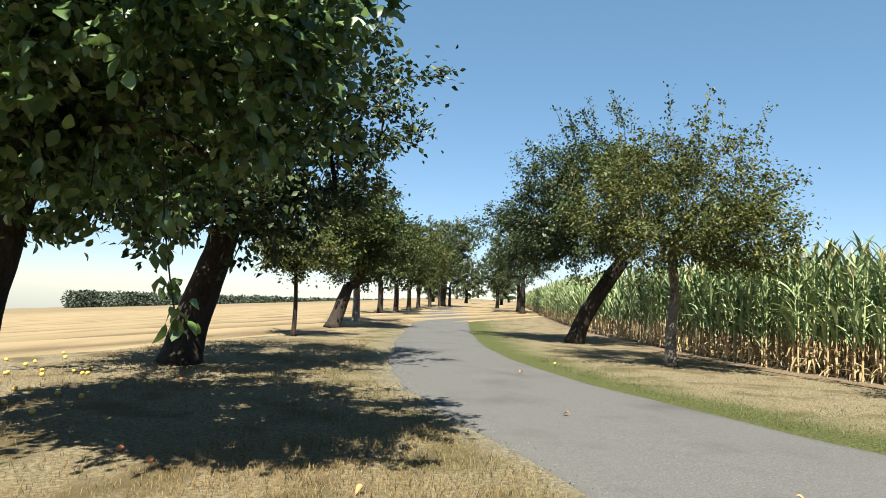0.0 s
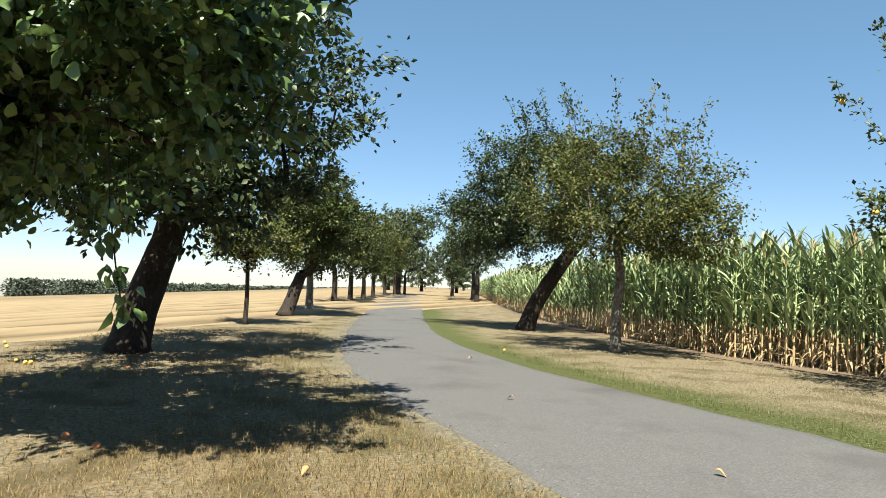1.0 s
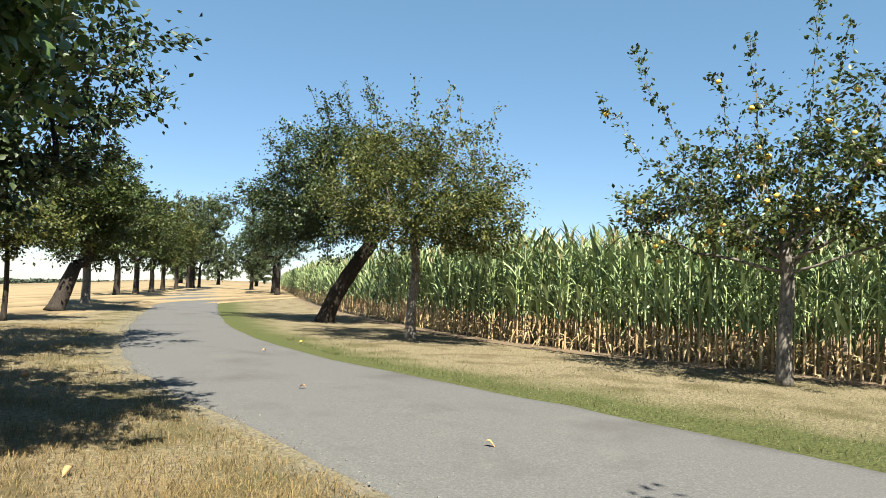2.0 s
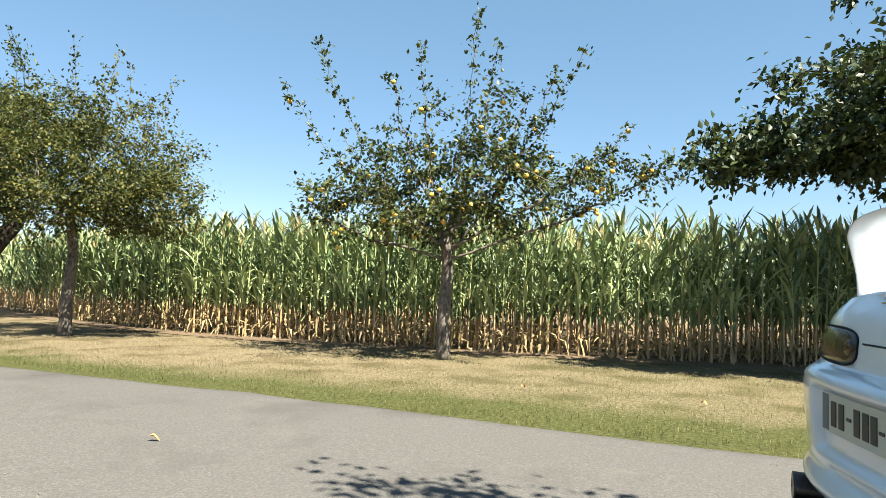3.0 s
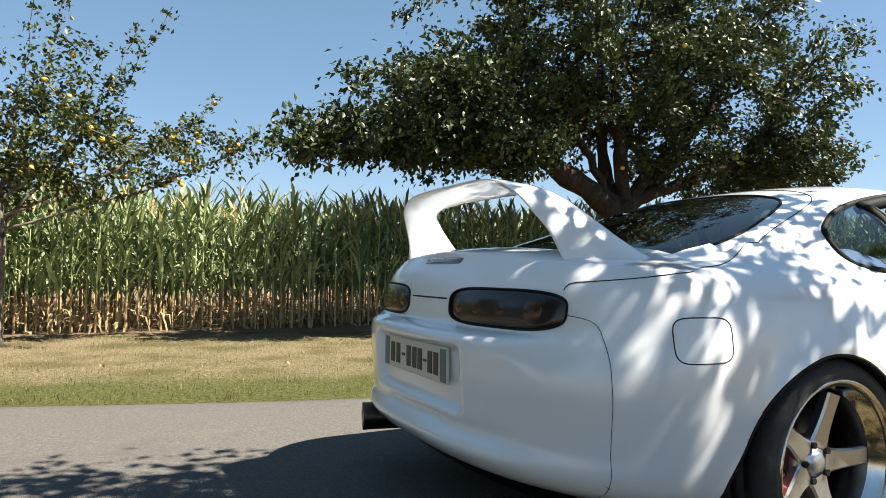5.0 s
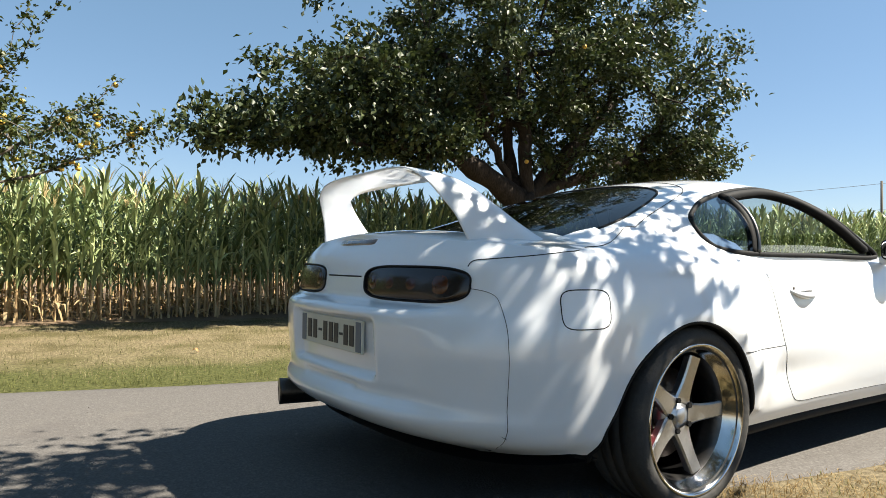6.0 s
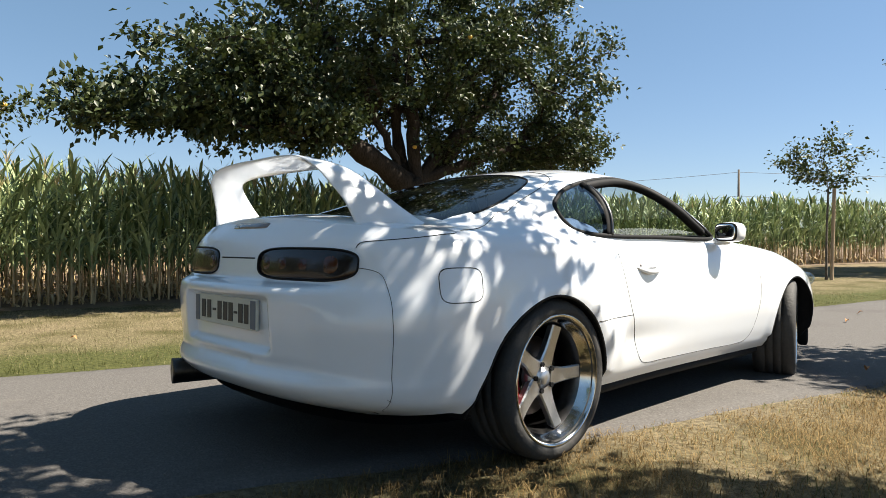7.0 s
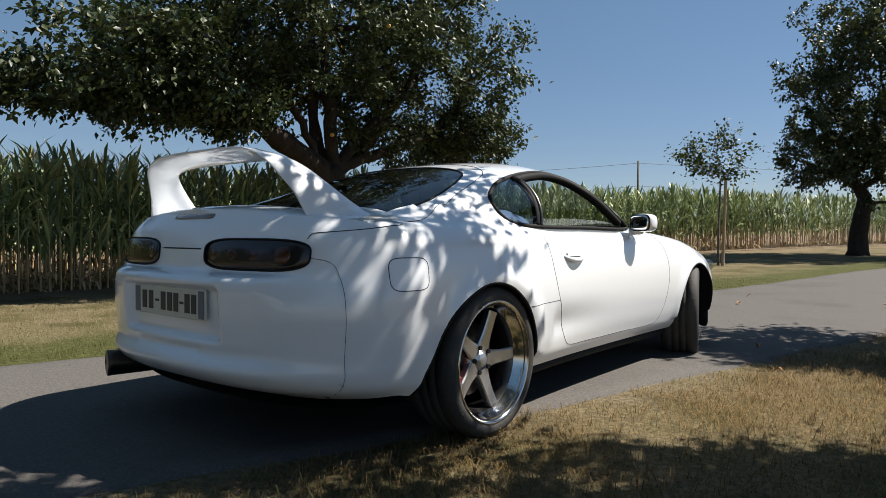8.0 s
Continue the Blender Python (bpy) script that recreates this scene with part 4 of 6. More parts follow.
LENS_RED = material("red lamp", (0.020, 0.003, 0.004), 0.22, coat=0.15, second=(0.045, 0.004, 0.005), scale=30, fine=120)
LENS_AMBER = material("amber lamp", (0.028, 0.008, 0.003), 0.22, coat=0.15, second=(0.065, 0.017, 0.004), scale=30, fine=120)
CABIN = material("dark cabin trim", (0.025, 0.027, 0.032), 0.8, second=(0.04, 0.042, 0.05), scale=9, fine=70)
PLATE_WHITE = material("plate", (0.60, 0.585, 0.50), 0.4, second=(0.54, 0.53, 0.45), scale=14, fine=50)
PLATE_BLUE = material("plate band", (0.10, 0.13, 0.17), 0.4)
PLATE_INK = material("plate ink", (0.035, 0.035, 0.035), 0.5)
EXHAUST = material("dark exhaust steel", (0.10, 0.095, 0.09), 0.35, 1.0, second=(0.05, 0.045, 0.04), scale=10, fine=60)
MIRROR = material("mirror glass", (0.8, 0.82, 0.84), 0.02, 1.0)
GLASS_REAR = glass("tinted glass", (0.24, 0.27, 0.30))
GLASS_SIDE = glass("clear glass", (0.74, 0.79, 0.78))
GLASS_QUARTER = glass("quarter glass", (0.34, 0.42, 0.52))

car = tagged(new("car"), "white sports coupe with a tall rear wing beside the verge", "car")


def curve1(knots, x):
    """A smooth monotone-ish curve through (x, y) knots."""
    k = np.array(knots, float)
    xs, ys = k[:, 0], k[:, 1]
    m = np.gradient(ys, xs)
    x = np.clip(np.asarray(x, float), xs[0], xs[-1])
    i = np.clip(np.searchsorted(xs, x, "right") - 1, 0, len(xs) - 2)
    h0 = xs[i + 1] - xs[i]
    t = (x - xs[i]) / h0
    return ((2 * t**3 - 3 * t**2 + 1) * ys[i] + (t**3 - 2 * t**2 + t) * h0 * m[i] + (-2 * t**3 + 3 * t**2) * ys[i + 1] + (t**3 - t**2) * h0 * m[i + 1])


W_SIDE = [(-0.35, 0.893), (0.0, 0.905), (0.35, 0.896), (0.8, 0.874), (1.4, 0.866), (2.0, 0.868), (2.55, 0.878), (2.75, 0.872)]
Z_SHOULDER = [(-1.02, 0.94), (-0.87, 0.94), (-0.80, 0.928), (-0.65, 0.908), (-0.35, 0.902), (0.0, 0.900), (0.8, 0.893), (1.6, 0.888), (2.0, 0.868), (2.55, 0.80), (2.9, 0.72), (3.2, 0.62), (3.5, 0.50)]
Z_SPINE = [(-1.0, 0.95), (-0.87, 0.958), (-0.75, 0.975), (-0.5, 0.972), (1.85, 0.915), (2.2, 0.888), (2.6, 0.835), (3.0, 0.745), (3.3, 0.63), (3.5, 0.52)]
L_REAR = [(0, -0.84), (0.05, -0.94), (0.11, -0.995), (0.15, -1.012), (0.185, -1.005), (0.22, -0.99), (0.30, -0.992), (0.50, -1.003), (0.60, -1.003), (0.637, -0.994), (0.655, -0.970), (0.672, -0.936), (0.70, -0.932), (0.80, -0.924), (0.90, -0.905), (1.0, -0.860)]
L_SIDE = [(0, -0.84), (0.05, -0.94), (0.11, -0.995), (0.15, -1.008), (0.22, -0.993), (0.30, -0.992), (0.50, -0.998), (0.56, -0.990), (0.60, -0.980), (0.64, -0.964), (0.68, -0.946), (0.72, -0.933), (0.80, -0.924), (0.90, -0.905), (1.0, -0.860)]
L_FRONT = [(0, 3.36), (0.1, 3.45), (0.3, 3.5), (0.55, 3.5), (0.7, 3.46), (0.85, 3.38), (1.0, 3.2)]
L_INSET = [(0, 0.075), (0.06, 0.045), (0.14, 0.028), (0.3, 0.010), (0.5, 0.0), (0.66, 0.003), (0.8, 0.014), (0.90, 0.034), (0.96, 0.060), (1.0, 0.090)]
Z_LOW, Y0, YF0, N_REAR, N_FRONT = 0.235, -0.35, 2.75, 2.8, 2.3


def sill(y):
    """The lower edge of the body, higher under the tail."""
    return Z_LOW + 0.026 * np.clip((-0.40 - np.asarray(y, float)) / 0.12, 0, 1)


def level_at(y, z):
    return np.clip((z - sill(y)) / (curve1(Z_SHOULDER, y) - sill(y)), 0, 1)


def plate_bay(x, z):
    """How deep the bumper is pressed in round the plate, and the slot below it."""
    ease = lambda q: np.clip(q, 0, 1) ** 2 * (3 - 2 * np.clip(q, 0, 1))
    x, z = np.abs(np.asarray(x, float)), np.asarray(z, float)
    bay = 0.030 * ease((0.352 - x) / 0.034) * ease((z - 0.452) / 0.030) * ease((0.672 - z) / 0.026)
    return bay + 0.012 * ease((0.24 - x) / 0.05) * ease(1 - np.abs(z - 0.425) / 0.020)


def dent(y, z):
    """The scooped lower door, deepest behind, fading forward, and the flare of the wheel arches."""
    scoop = 0.019 * np.exp(-((z - 0.425) / 0.072) ** 2) * np.clip((y - 0.485) / 0.055, 0, 1) * np.clip((1.25 - y) / 0.7, 0, 1) ** 1.6
    flare = sum(0.016 * np.exp(-((np.hypot(y - c, z - 0.32) - 0.36) / 0.05) ** 2) for c in (0.0, 2.55))
    return scoop - flare * (z > 0.3)


def tail(f, turn):
    """How far back the tail reaches at level f; the bumper's shelf fades towards the corners (turn: 0 behind, 1 at the side)."""
    w = np.clip((np.asarray(turn, float) - 0.42) / 0.26, 0, 1)
    w = w * w * (3 - 2 * w)
    return curve1(L_REAR, f) * (1 - w) + curve1(L_SIDE, f) * w


def side_x(y, z):
    """Half width of the body at length y and height z."""
    y, z = np.asarray(y, float), np.asarray(z, float)
    f = level_at(y, z)
    wide = curve1(W_SIDE, y) - curve1(L_INSET, f)
    yr, yf = curve1(L_SIDE, f), curve1(L_FRONT, f)
    tr = np.clip((Y0 - y) / (Y0 - yr), 0, 1)
    tf = np.clip((y - YF0) / (yf - YF0), 0, 1)
    return wide * (1 - tr ** N_REAR) ** (1 / N_REAR) * (1 - tf ** N_FRONT) ** (1 / N_FRONT) - dent(y, z)


def rear_y(x, z):
    """The tail's surface at half width x and height z."""
    f = np.clip((z - sill(-0.9)) / (0.94 - sill(-0.9)), 0, 1)
    wide = curve1(W_SIDE, Y0) - curve1(L_INSET, f)
    out = np.clip(np.abs(x) / wide, 0, 1)
    return Y0 - (Y0 - tail(f, out ** (N_REAR / 2))) * (1 - out ** N_REAR) ** (1 / N_REAR)


def closed(knots, n=160):
    """A smooth closed outline."""
    k = list(knots)
    c = catmull(k[-3:] + k + k[:3], 8 * n)
    d0 = np.linalg.norm(c - np.array(k[0]), axis=1)
    half = len(c) // 2
    i0, i1 = int(np.argmin(d0[:half])), half + int(np.argmin(d0[half:]))
    c = c[i0:i1]
    return c[np.linspace(0, len(c) - 1, n).astype(int)]


def within(poly, a, b):
    """Which points (a, b) lie inside a closed outline."""
    a, b = np.asarray(a), np.asarray(b)
    inside = np.zeros(a.shape, bool)
    px, py = poly[:, 0], poly[:, 1]
    qx, qy = np.roll(px, -1), np.roll(py, -1)
    for x1, y1, x2, y2 in zip(px, py, qx, qy):
        if y1 != y2:
            inside ^= ((y1 > b) != (y2 > b)) & (a < (x2 - x1) * (b - y1) / (y2 - y1) + x1)
    return inside


def nearest(poly, a, b):
    """The nearest point of a closed outline."""
    p1, p2 = poly, np.roll(poly, -1, 0)
    q = np.array([a, b])
    d = p2 - p1
    t = np.clip(((q - p1) * d).sum(1) / ((d * d).sum(1) + 1e-12), 0, 1)
    c = p1 + t[:, None] * d
    return c[np.argmin(((c - q) ** 2).sum(1))]


def carve(v, f, cls, poly, plane, redo):
    """Slides the verts between faces of class cls and the rest onto the outline, so that the cut runs clean."""
    ins, out = set(), set()
    for face, c in zip(f, cls):
        (ins if c else out).update(face)
    for i in ins & out:
        a, b = nearest(poly, v[i][plane[0]], v[i][plane[1]])
        v[i] = redo(v[i], a, b)


def some(v, f, mask, name, mats):
    """A mesh of the faces under the mask."""
    used = sorted({i for face, m in zip(f, mask) if m for i in face})
    at = {i: k for k, i in enumerate(used)}
    me = mesh_of(name, v[used], [[at[i] for i in face] for face, m in zip(f, mask) if m], mats, None, True)
    return me


# lower body, one half, then mirrored
th = np.r_[np.arcsin(np.linspace(0, 0.80, 45) ** (N_REAR / 2)), np.linspace(math.asin(0.80 ** (N_REAR / 2)), np.pi / 2, 19)[1:]]
fr = np.linspace(1, 0, 18) ** 1.15 * np.pi / 2
ys = np.arange(Y0 + 0.02, YF0, 0.02)
levels = np.unique(np.r_[np.linspace(0, 0.22, 12), np.linspace(0.22, 0.62, 30), 0.62, 0.637, 0.646, 0.655, 0.66, 0.666, 0.672, 0.685, np.linspace(0.71, 1, 13)])
grid = []
for f in levels:
    col = []
    yf, ins = float(curve1(L_FRONT, f)), float(curve1(L_INSET, f))
    for a in th:
        col.append((float(curve1(W_SIDE, Y0) - ins) * math.sin(a) ** (2 / N_REAR), Y0 - (Y0 - float(tail(f, math.sin(a)))) * math.cos(a) ** (2 / N_REAR) if a < 1.5707 else Y0))
    for y in ys:
        col.append((float(curve1(W_SIDE, y) - ins), y))
    for a in fr:
        col.append((float(curve1(W_SIDE, YF0) - ins) * math.sin(a) ** (2 / N_FRONT), YF0 + (yf - YF0) * max(math.cos(a), 0) ** (2 / N_FRONT)))
    col = np.array(col)
    z = sill(col[:, 1]) + f * (curve1(Z_SHOULDER, col[:, 1]) - sill(col[:, 1]))
    col[:, 1] += plate_bay(col[:, 0], z) * (col[:, 1] < -0.85)
    col[:, 0] -= dent(col[:, 1], z) * (col[:, 0] > 0.3)
    grid.append(np.c_[col, z])
grid = np.array(grid)


def sweep_up(x, y):
    """The fillet between haunch and roof pillar."""
    gap = x - curve1([(-0.55, 0.58), (-0.3, 0.68), (0.0, 0.755), (0.4, 0.806), (0.9, 0.812), (2.05, 0.55)], y)
    reach = np.clip((y + 0.5) / 0.3, 0, 1) * np.clip((0.62 - y) / 0.35, 0, 1)
    return 0.040 * reach * np.exp(-np.clip(gap, -0.02, 1) / 0.04) * (x > 0.3)


tops = []
for t in np.linspace(0, 1, 15)[1:]:
    g0 = grid[-1].copy()
    g0[:, 2] += (curve1(Z_SPINE, g0[:, 1]) - g0[:, 2]) * (1 - (1 - t) ** 2.4)
    g0[:, 0] *= 1 - t
    # the haunch sweeps up into the pillar
    g0[:, 2] += sweep_up(g0[:, 0], g0[:, 1])
    tops.append(g0)
full = np.concatenate([grid, np.array(tops)])
nl, nu = full.shape[:2]
nside = len(levels)
V = full.reshape(-1, 3)
idx = np.arange(nl * nu).reshape(nl, nu)
F = [(idx[i, j], idx[i, j + 1], idx[i + 1, j + 1], idx[i + 1, j]) for i in range(nl - 1) for j in range(nu - 1)]
C = np.array([V[list(f)].mean(0) for f in F])
row_of = np.repeat(np.arange(nl - 1), nu - 1)
is_side = row_of < nside - 1

GB = [(-0.55, 0.58), (-0.3, 0.68), (0.0, 0.755), (0.4, 0.806), (0.9, 0.812), (1.4, 0.795), (1.7, 0.735), (1.95, 0.60), (2.05, 0.55)]
ZR = [(-0.6, 0.925), (-0.5, 0.965), (-0.2, 1.060), (0.1, 1.150), (0.35, 1.214), (0.65, 1.264), (0.95, 1.284), (1.25, 1.248), (1.5, 1.144), (1.75, 1.010), (2.0, 0.875)]
N_ROOF = 2.5


def roof_base(y):
    return curve1(Z_SHOULDER, y) - 0.035


def roof_z(x, y):
    h0 = curve1(ZR, y) - roof_base(y)
    return roof_base(y) + h0 * np.clip(1 - np.clip(np.abs(x) / curve1(GB, y), 0, 1) ** N_ROOF, 0, 1) ** (1 / N_ROOF)


def roof_x(y, z):
    h0 = curve1(ZR, y) - roof_base(y)
    return curve1(GB, y) * np.clip(1 - np.clip((z - roof_base(y)) / h0, 0, 1) ** N_ROOF, 0, 1) ** (1 / N_ROOF)


cabin_hole = ~is_side & (C[:, 0] < curve1(GB, C[:, 1]) - 0.035) & (C[:, 1] > -0.40) & (C[:, 1] < 1.86)
arches = np.zeros(len(F), bool)
ARCH_REAR = [(0.352, 0.15), (0.345, 0.28), (0.325, 0.375), (0.285, 0.465), (0.22, 0.55), (0.135, 0.612), (0.06, 0.644), (-0.03, 0.660), (-0.12, 0.652), (-0.225, 0.61), (-0.31, 0.55), (-0.365, 0.485), (-0.405, 0.40), (-0.435, 0.33), (-0.465, 0.20)]
RINGS = (closed(ARCH_REAR, 240), np.c_[2.55 + 0.345 * np.cos(np.linspace(0, 2 * np.pi, 240, False)), 0.318 + 0.345 * np.sin(np.linspace(0, 2 * np.pi, 240, False))])
for ring in RINGS:
    hit = is_side & within(ring, C[:, 1], C[:, 2])
    carve(V, F, hit, ring, (1, 2), lambda p, a, b: np.array([float(side_x(a, max(b, Z_LOW))), a, b]))
    arches |= hit
gone = cabin_hole | arches

DOOR = closed([(0.445, 0.886), (0.457, 0.823), (0.482, 0.715), (0.532, 0.577), (0.566, 0.52), (0.60, 0.45), (0.64, 0.36), (0.70, 0.308), (0.9, 0.300), (1.4, 0.298), (1.8, 0.297), (1.90, 0.325), (1.97, 0.42), (2.02, 0.58), (2.012, 0.69), (1.965, 0.785), (1.885, 0.862), (1.82, 0.884), (1.5, 0.885), (1.0, 0.887)])
FLAP = np.array([(-0.530 + 0.088 * np.sign(math.cos(a)) * abs(math.cos(a)) ** 0.45, 0.715 + 0.060 * np.sign(math.sin(a)) * abs(math.sin(a)) ** 0.45) for a in np.linspace(0, 2 * np.pi, 80, False)])
BUMPER = closed([(-1.3, 0.1), (-0.9, 0.1), (-0.752, 0.14), (-0.762, 0.40), (-0.768, 0.60), (-0.772, 0.69), (-0.80, 0.745), (-0.845, 0.72), (-0.90, 0.702), (-1.3, 0.702)], 240)
door_f = is_side & ~gone & within(DOOR, C[:, 1], C[:, 2])
redo_side = lambda p, a, b: np.array([float(side_x(a, b)), a, b])
carve(V, F, door_f, DOOR, (1, 2), redo_side)
bump_f = is_side & ~gone & (((C[:, 1] < -0.70) & (C[:, 2] < 0.702) & within(BUMPER, C[:, 1], C[:, 2])) | ((C[:, 2] < 0.702) & (C[:, 1] < -0.85)))
bset, oset = set(), set()
for face, c in zip(F, bump_f):
    (bset if c else oset).update(face)
for i in bset & oset:
    if V[i][1] > -0.83 and V[i][2] < 0.69:
        a, b = nearest(BUMPER, V[i][1], V[i][2])
        V[i] = (float(side_x(a, max(b, Z_LOW))), a, b if b > Z_LOW else V[i][2])
hood_f = ~is_side & ~gone & (C[:, 1] > 1.8) & (C[:, 1] < 3.05) & (C[:, 0] < 0.62)
deck_f = ~is_side & ~gone & (C[:, 1] < -0.40)
lid_f = is_side & ~bump_f & (C[:, 1] < -0.86) & (C[:, 0] < 0.62)
rest_f = ~(gone | door_f | bump_f | hood_f | deck_f | lid_f)


def both(name, mask, mat, label="", parent=car, v=V, f=F):
    """Right half and mirrored left half as one mesh."""
    me = some(v, f, mask, name, [mat])
    bm = bmesh.new()
    bm.from_mesh(me)
    geom = bm.verts[:] + bm.edges[:] + bm.faces[:]
    got = bmesh.ops.duplicate(bm, geom=geom)["geom"]
    vs = [g for g in got if isinstance(g, bmesh.types.BMVert)]
    for q in vs:
        q.co.x = -q.co.x
    bmesh.ops.reverse_faces(bm, faces=[g for g in got if isinstance(g, bmesh.types.BMFace)])
    bmesh.ops.remove_doubles(bm, verts=bm.verts[:], dist=0.0004)
    bmesh.ops.recalc_face_normals(bm, faces=bm.faces[:])
    bm.to_mesh(me)
    bm.free()
    me.polygons.foreach_set("use_smooth", np.full(len(me.polygons), True))
    return part(name, me, None, parent, label)


def one_side(name, mask, mat, sign, label="", parent=car, v=V, f=F):
    vv = v * np.array([sign, 1, 1])
    ff = [face if sign > 0 else face[::-1] for face in f]
    return part(name, some(vv, ff, mask, name, [mat]), None, parent, label)


both("body", rest_f, PAINT, "glossy white body shell")
rear_bumper = both("rear_bumper", bump_f, PAINT)
both("bonnet", hood_f, PAINT)
tailgate = both("tailgate", deck_f | lid_f, PAINT)
doors = [one_side("door", door_f, PAINT, s) for s in (1, -1)]

# roof shell and glass
ry = np.unique(np.r_[np.linspace(-0.56, 0.5, 62), np.linspace(0.5, 2.0, 84)])
ra = np.linspace(0, np.pi / 2, 44)
RV = np.array([[(float(curve1(GB, y)) * max(math.cos(a), 0) ** (2 / N_ROOF), y, float(roof_base(y) + (curve1(ZR, y) - roof_base(y)) * math.sin(a) ** (2 / N_ROOF))) for a in ra] for y in ry])
ni, nj = RV.shape[:2]
ridx = np.arange(ni * nj).reshape(ni, nj)
RF = [(ridx[i, j], ridx[i + 1, j], ridx[i + 1, j + 1], ridx[i, j + 1]) for i in range(ni - 1) for j in range(nj - 1)]
RV = RV.reshape(-1, 3)
RC = np.array([RV[list(f)].mean(0) for f in RF])
SIDE_WIN = closed([(0.185, 1.025), (0.285, 1.085), (0.38, 1.120), (0.535, 1.158), (0.73, 1.190), (0.90, 1.203), (1.05, 1.180), (1.19, 1.100), (1.36, 1.000), (1.585, 0.912), (1.45, 0.896), (0.92, 0.899), (0.46, 0.900), (0.25, 0.920), (0.182, 0.968)])
SPLIT = lambda y, z: y - (0.483 + (z - 0.90) * 0.25)
BACK_HALF = [(0.0, 0.352), (0.22, 0.350), (0.38, 0.338), (0.47, 0.295), (0.53, 0.19), (0.575, 0.06), (0.610, -0.10), (0.610, -0.27), (0.572, -0.395), (0.42, -0.462), (0.2, -0.478), (0.0, -0.482)]
BACK = closed(BACK_HALF + [(-x, y) for x, y in BACK_HALF[-2:0:-1]])
FRONT = closed([(-0.3, 1.235), (0, 1.225), (0.3, 1.235), (0.47, 1.30), (0.575, 1.46), (0.65, 1.66), (0.62, 1.82), (0.4, 1.90), (0.0, 1.93), (-0.4, 1.90)])
on_side = RC[:, 2] < roof_z(0.0, RC[:, 1]) - 0.015
win_f = within(SIDE_WIN, RC[:, 1], RC[:, 2]) & on_side
carve(RV, RF, win_f, SIDE_WIN, (1, 2), lambda p, a, b: np.array([float(roof_x(a, b)), a, b]))
back_f = within(BACK, RC[:, 0], RC[:, 1]) & ~win_f
carve(RV, RF, back_f, BACK, (0, 1), lambda p, a, b: np.array([p[0] if p[0] < 0.002 else abs(a), b, float(roof_z(0 if p[0] < 0.002 else a, b))]))
front_f = within(FRONT, RC[:, 0], RC[:, 1]) & ~win_f
carve(RV, RF, front_f, FRONT, (0, 1), lambda p, a, b: np.array([p[0] if p[0] < 0.002 else abs(a), b, float(roof_z(0 if p[0] < 0.002 else a, b))]))
quarter = win_f & (SPLIT(RC[:, 1], RC[:, 2]) < 0)
roof = both("roof", ~(win_f | back_f | front_f), PAINT, v=RV, f=RF)
both("rear_window", back_f, GLASS_REAR, "dark tinted hatch glass", v=RV, f=RF).visible_shadow = True
both("windscreen", front_f, GLASS_SIDE, v=RV, f=RF)
for s, d in zip((1, -1), doors):
    if s < 0:
        one_side("side_window", win_f & ~quarter, GLASS_SIDE, s, "clear door glass", v=RV, f=RF)
    one_side("quarter_window", quarter, GLASS_QUARTER, s, "tinted quarter glass", v=RV, f=RF)


SHELL = BVHTree.FromPolygons([tuple(p) for p in np.vstack([V, RV])], [tuple(map(int, f)) for f in F] + [tuple(int(i) + len(V) for i in f) for f in RF])


def strip(name, pts, radius, mat, parent=car, label="", sides=6):
    v, f = tube(pts, radius, sides)
    return part(name, mesh_of(name, v, f, [mat], None, True), None, parent, label)


def loop(pts):
    return np.vstack([pts, pts[:1]])


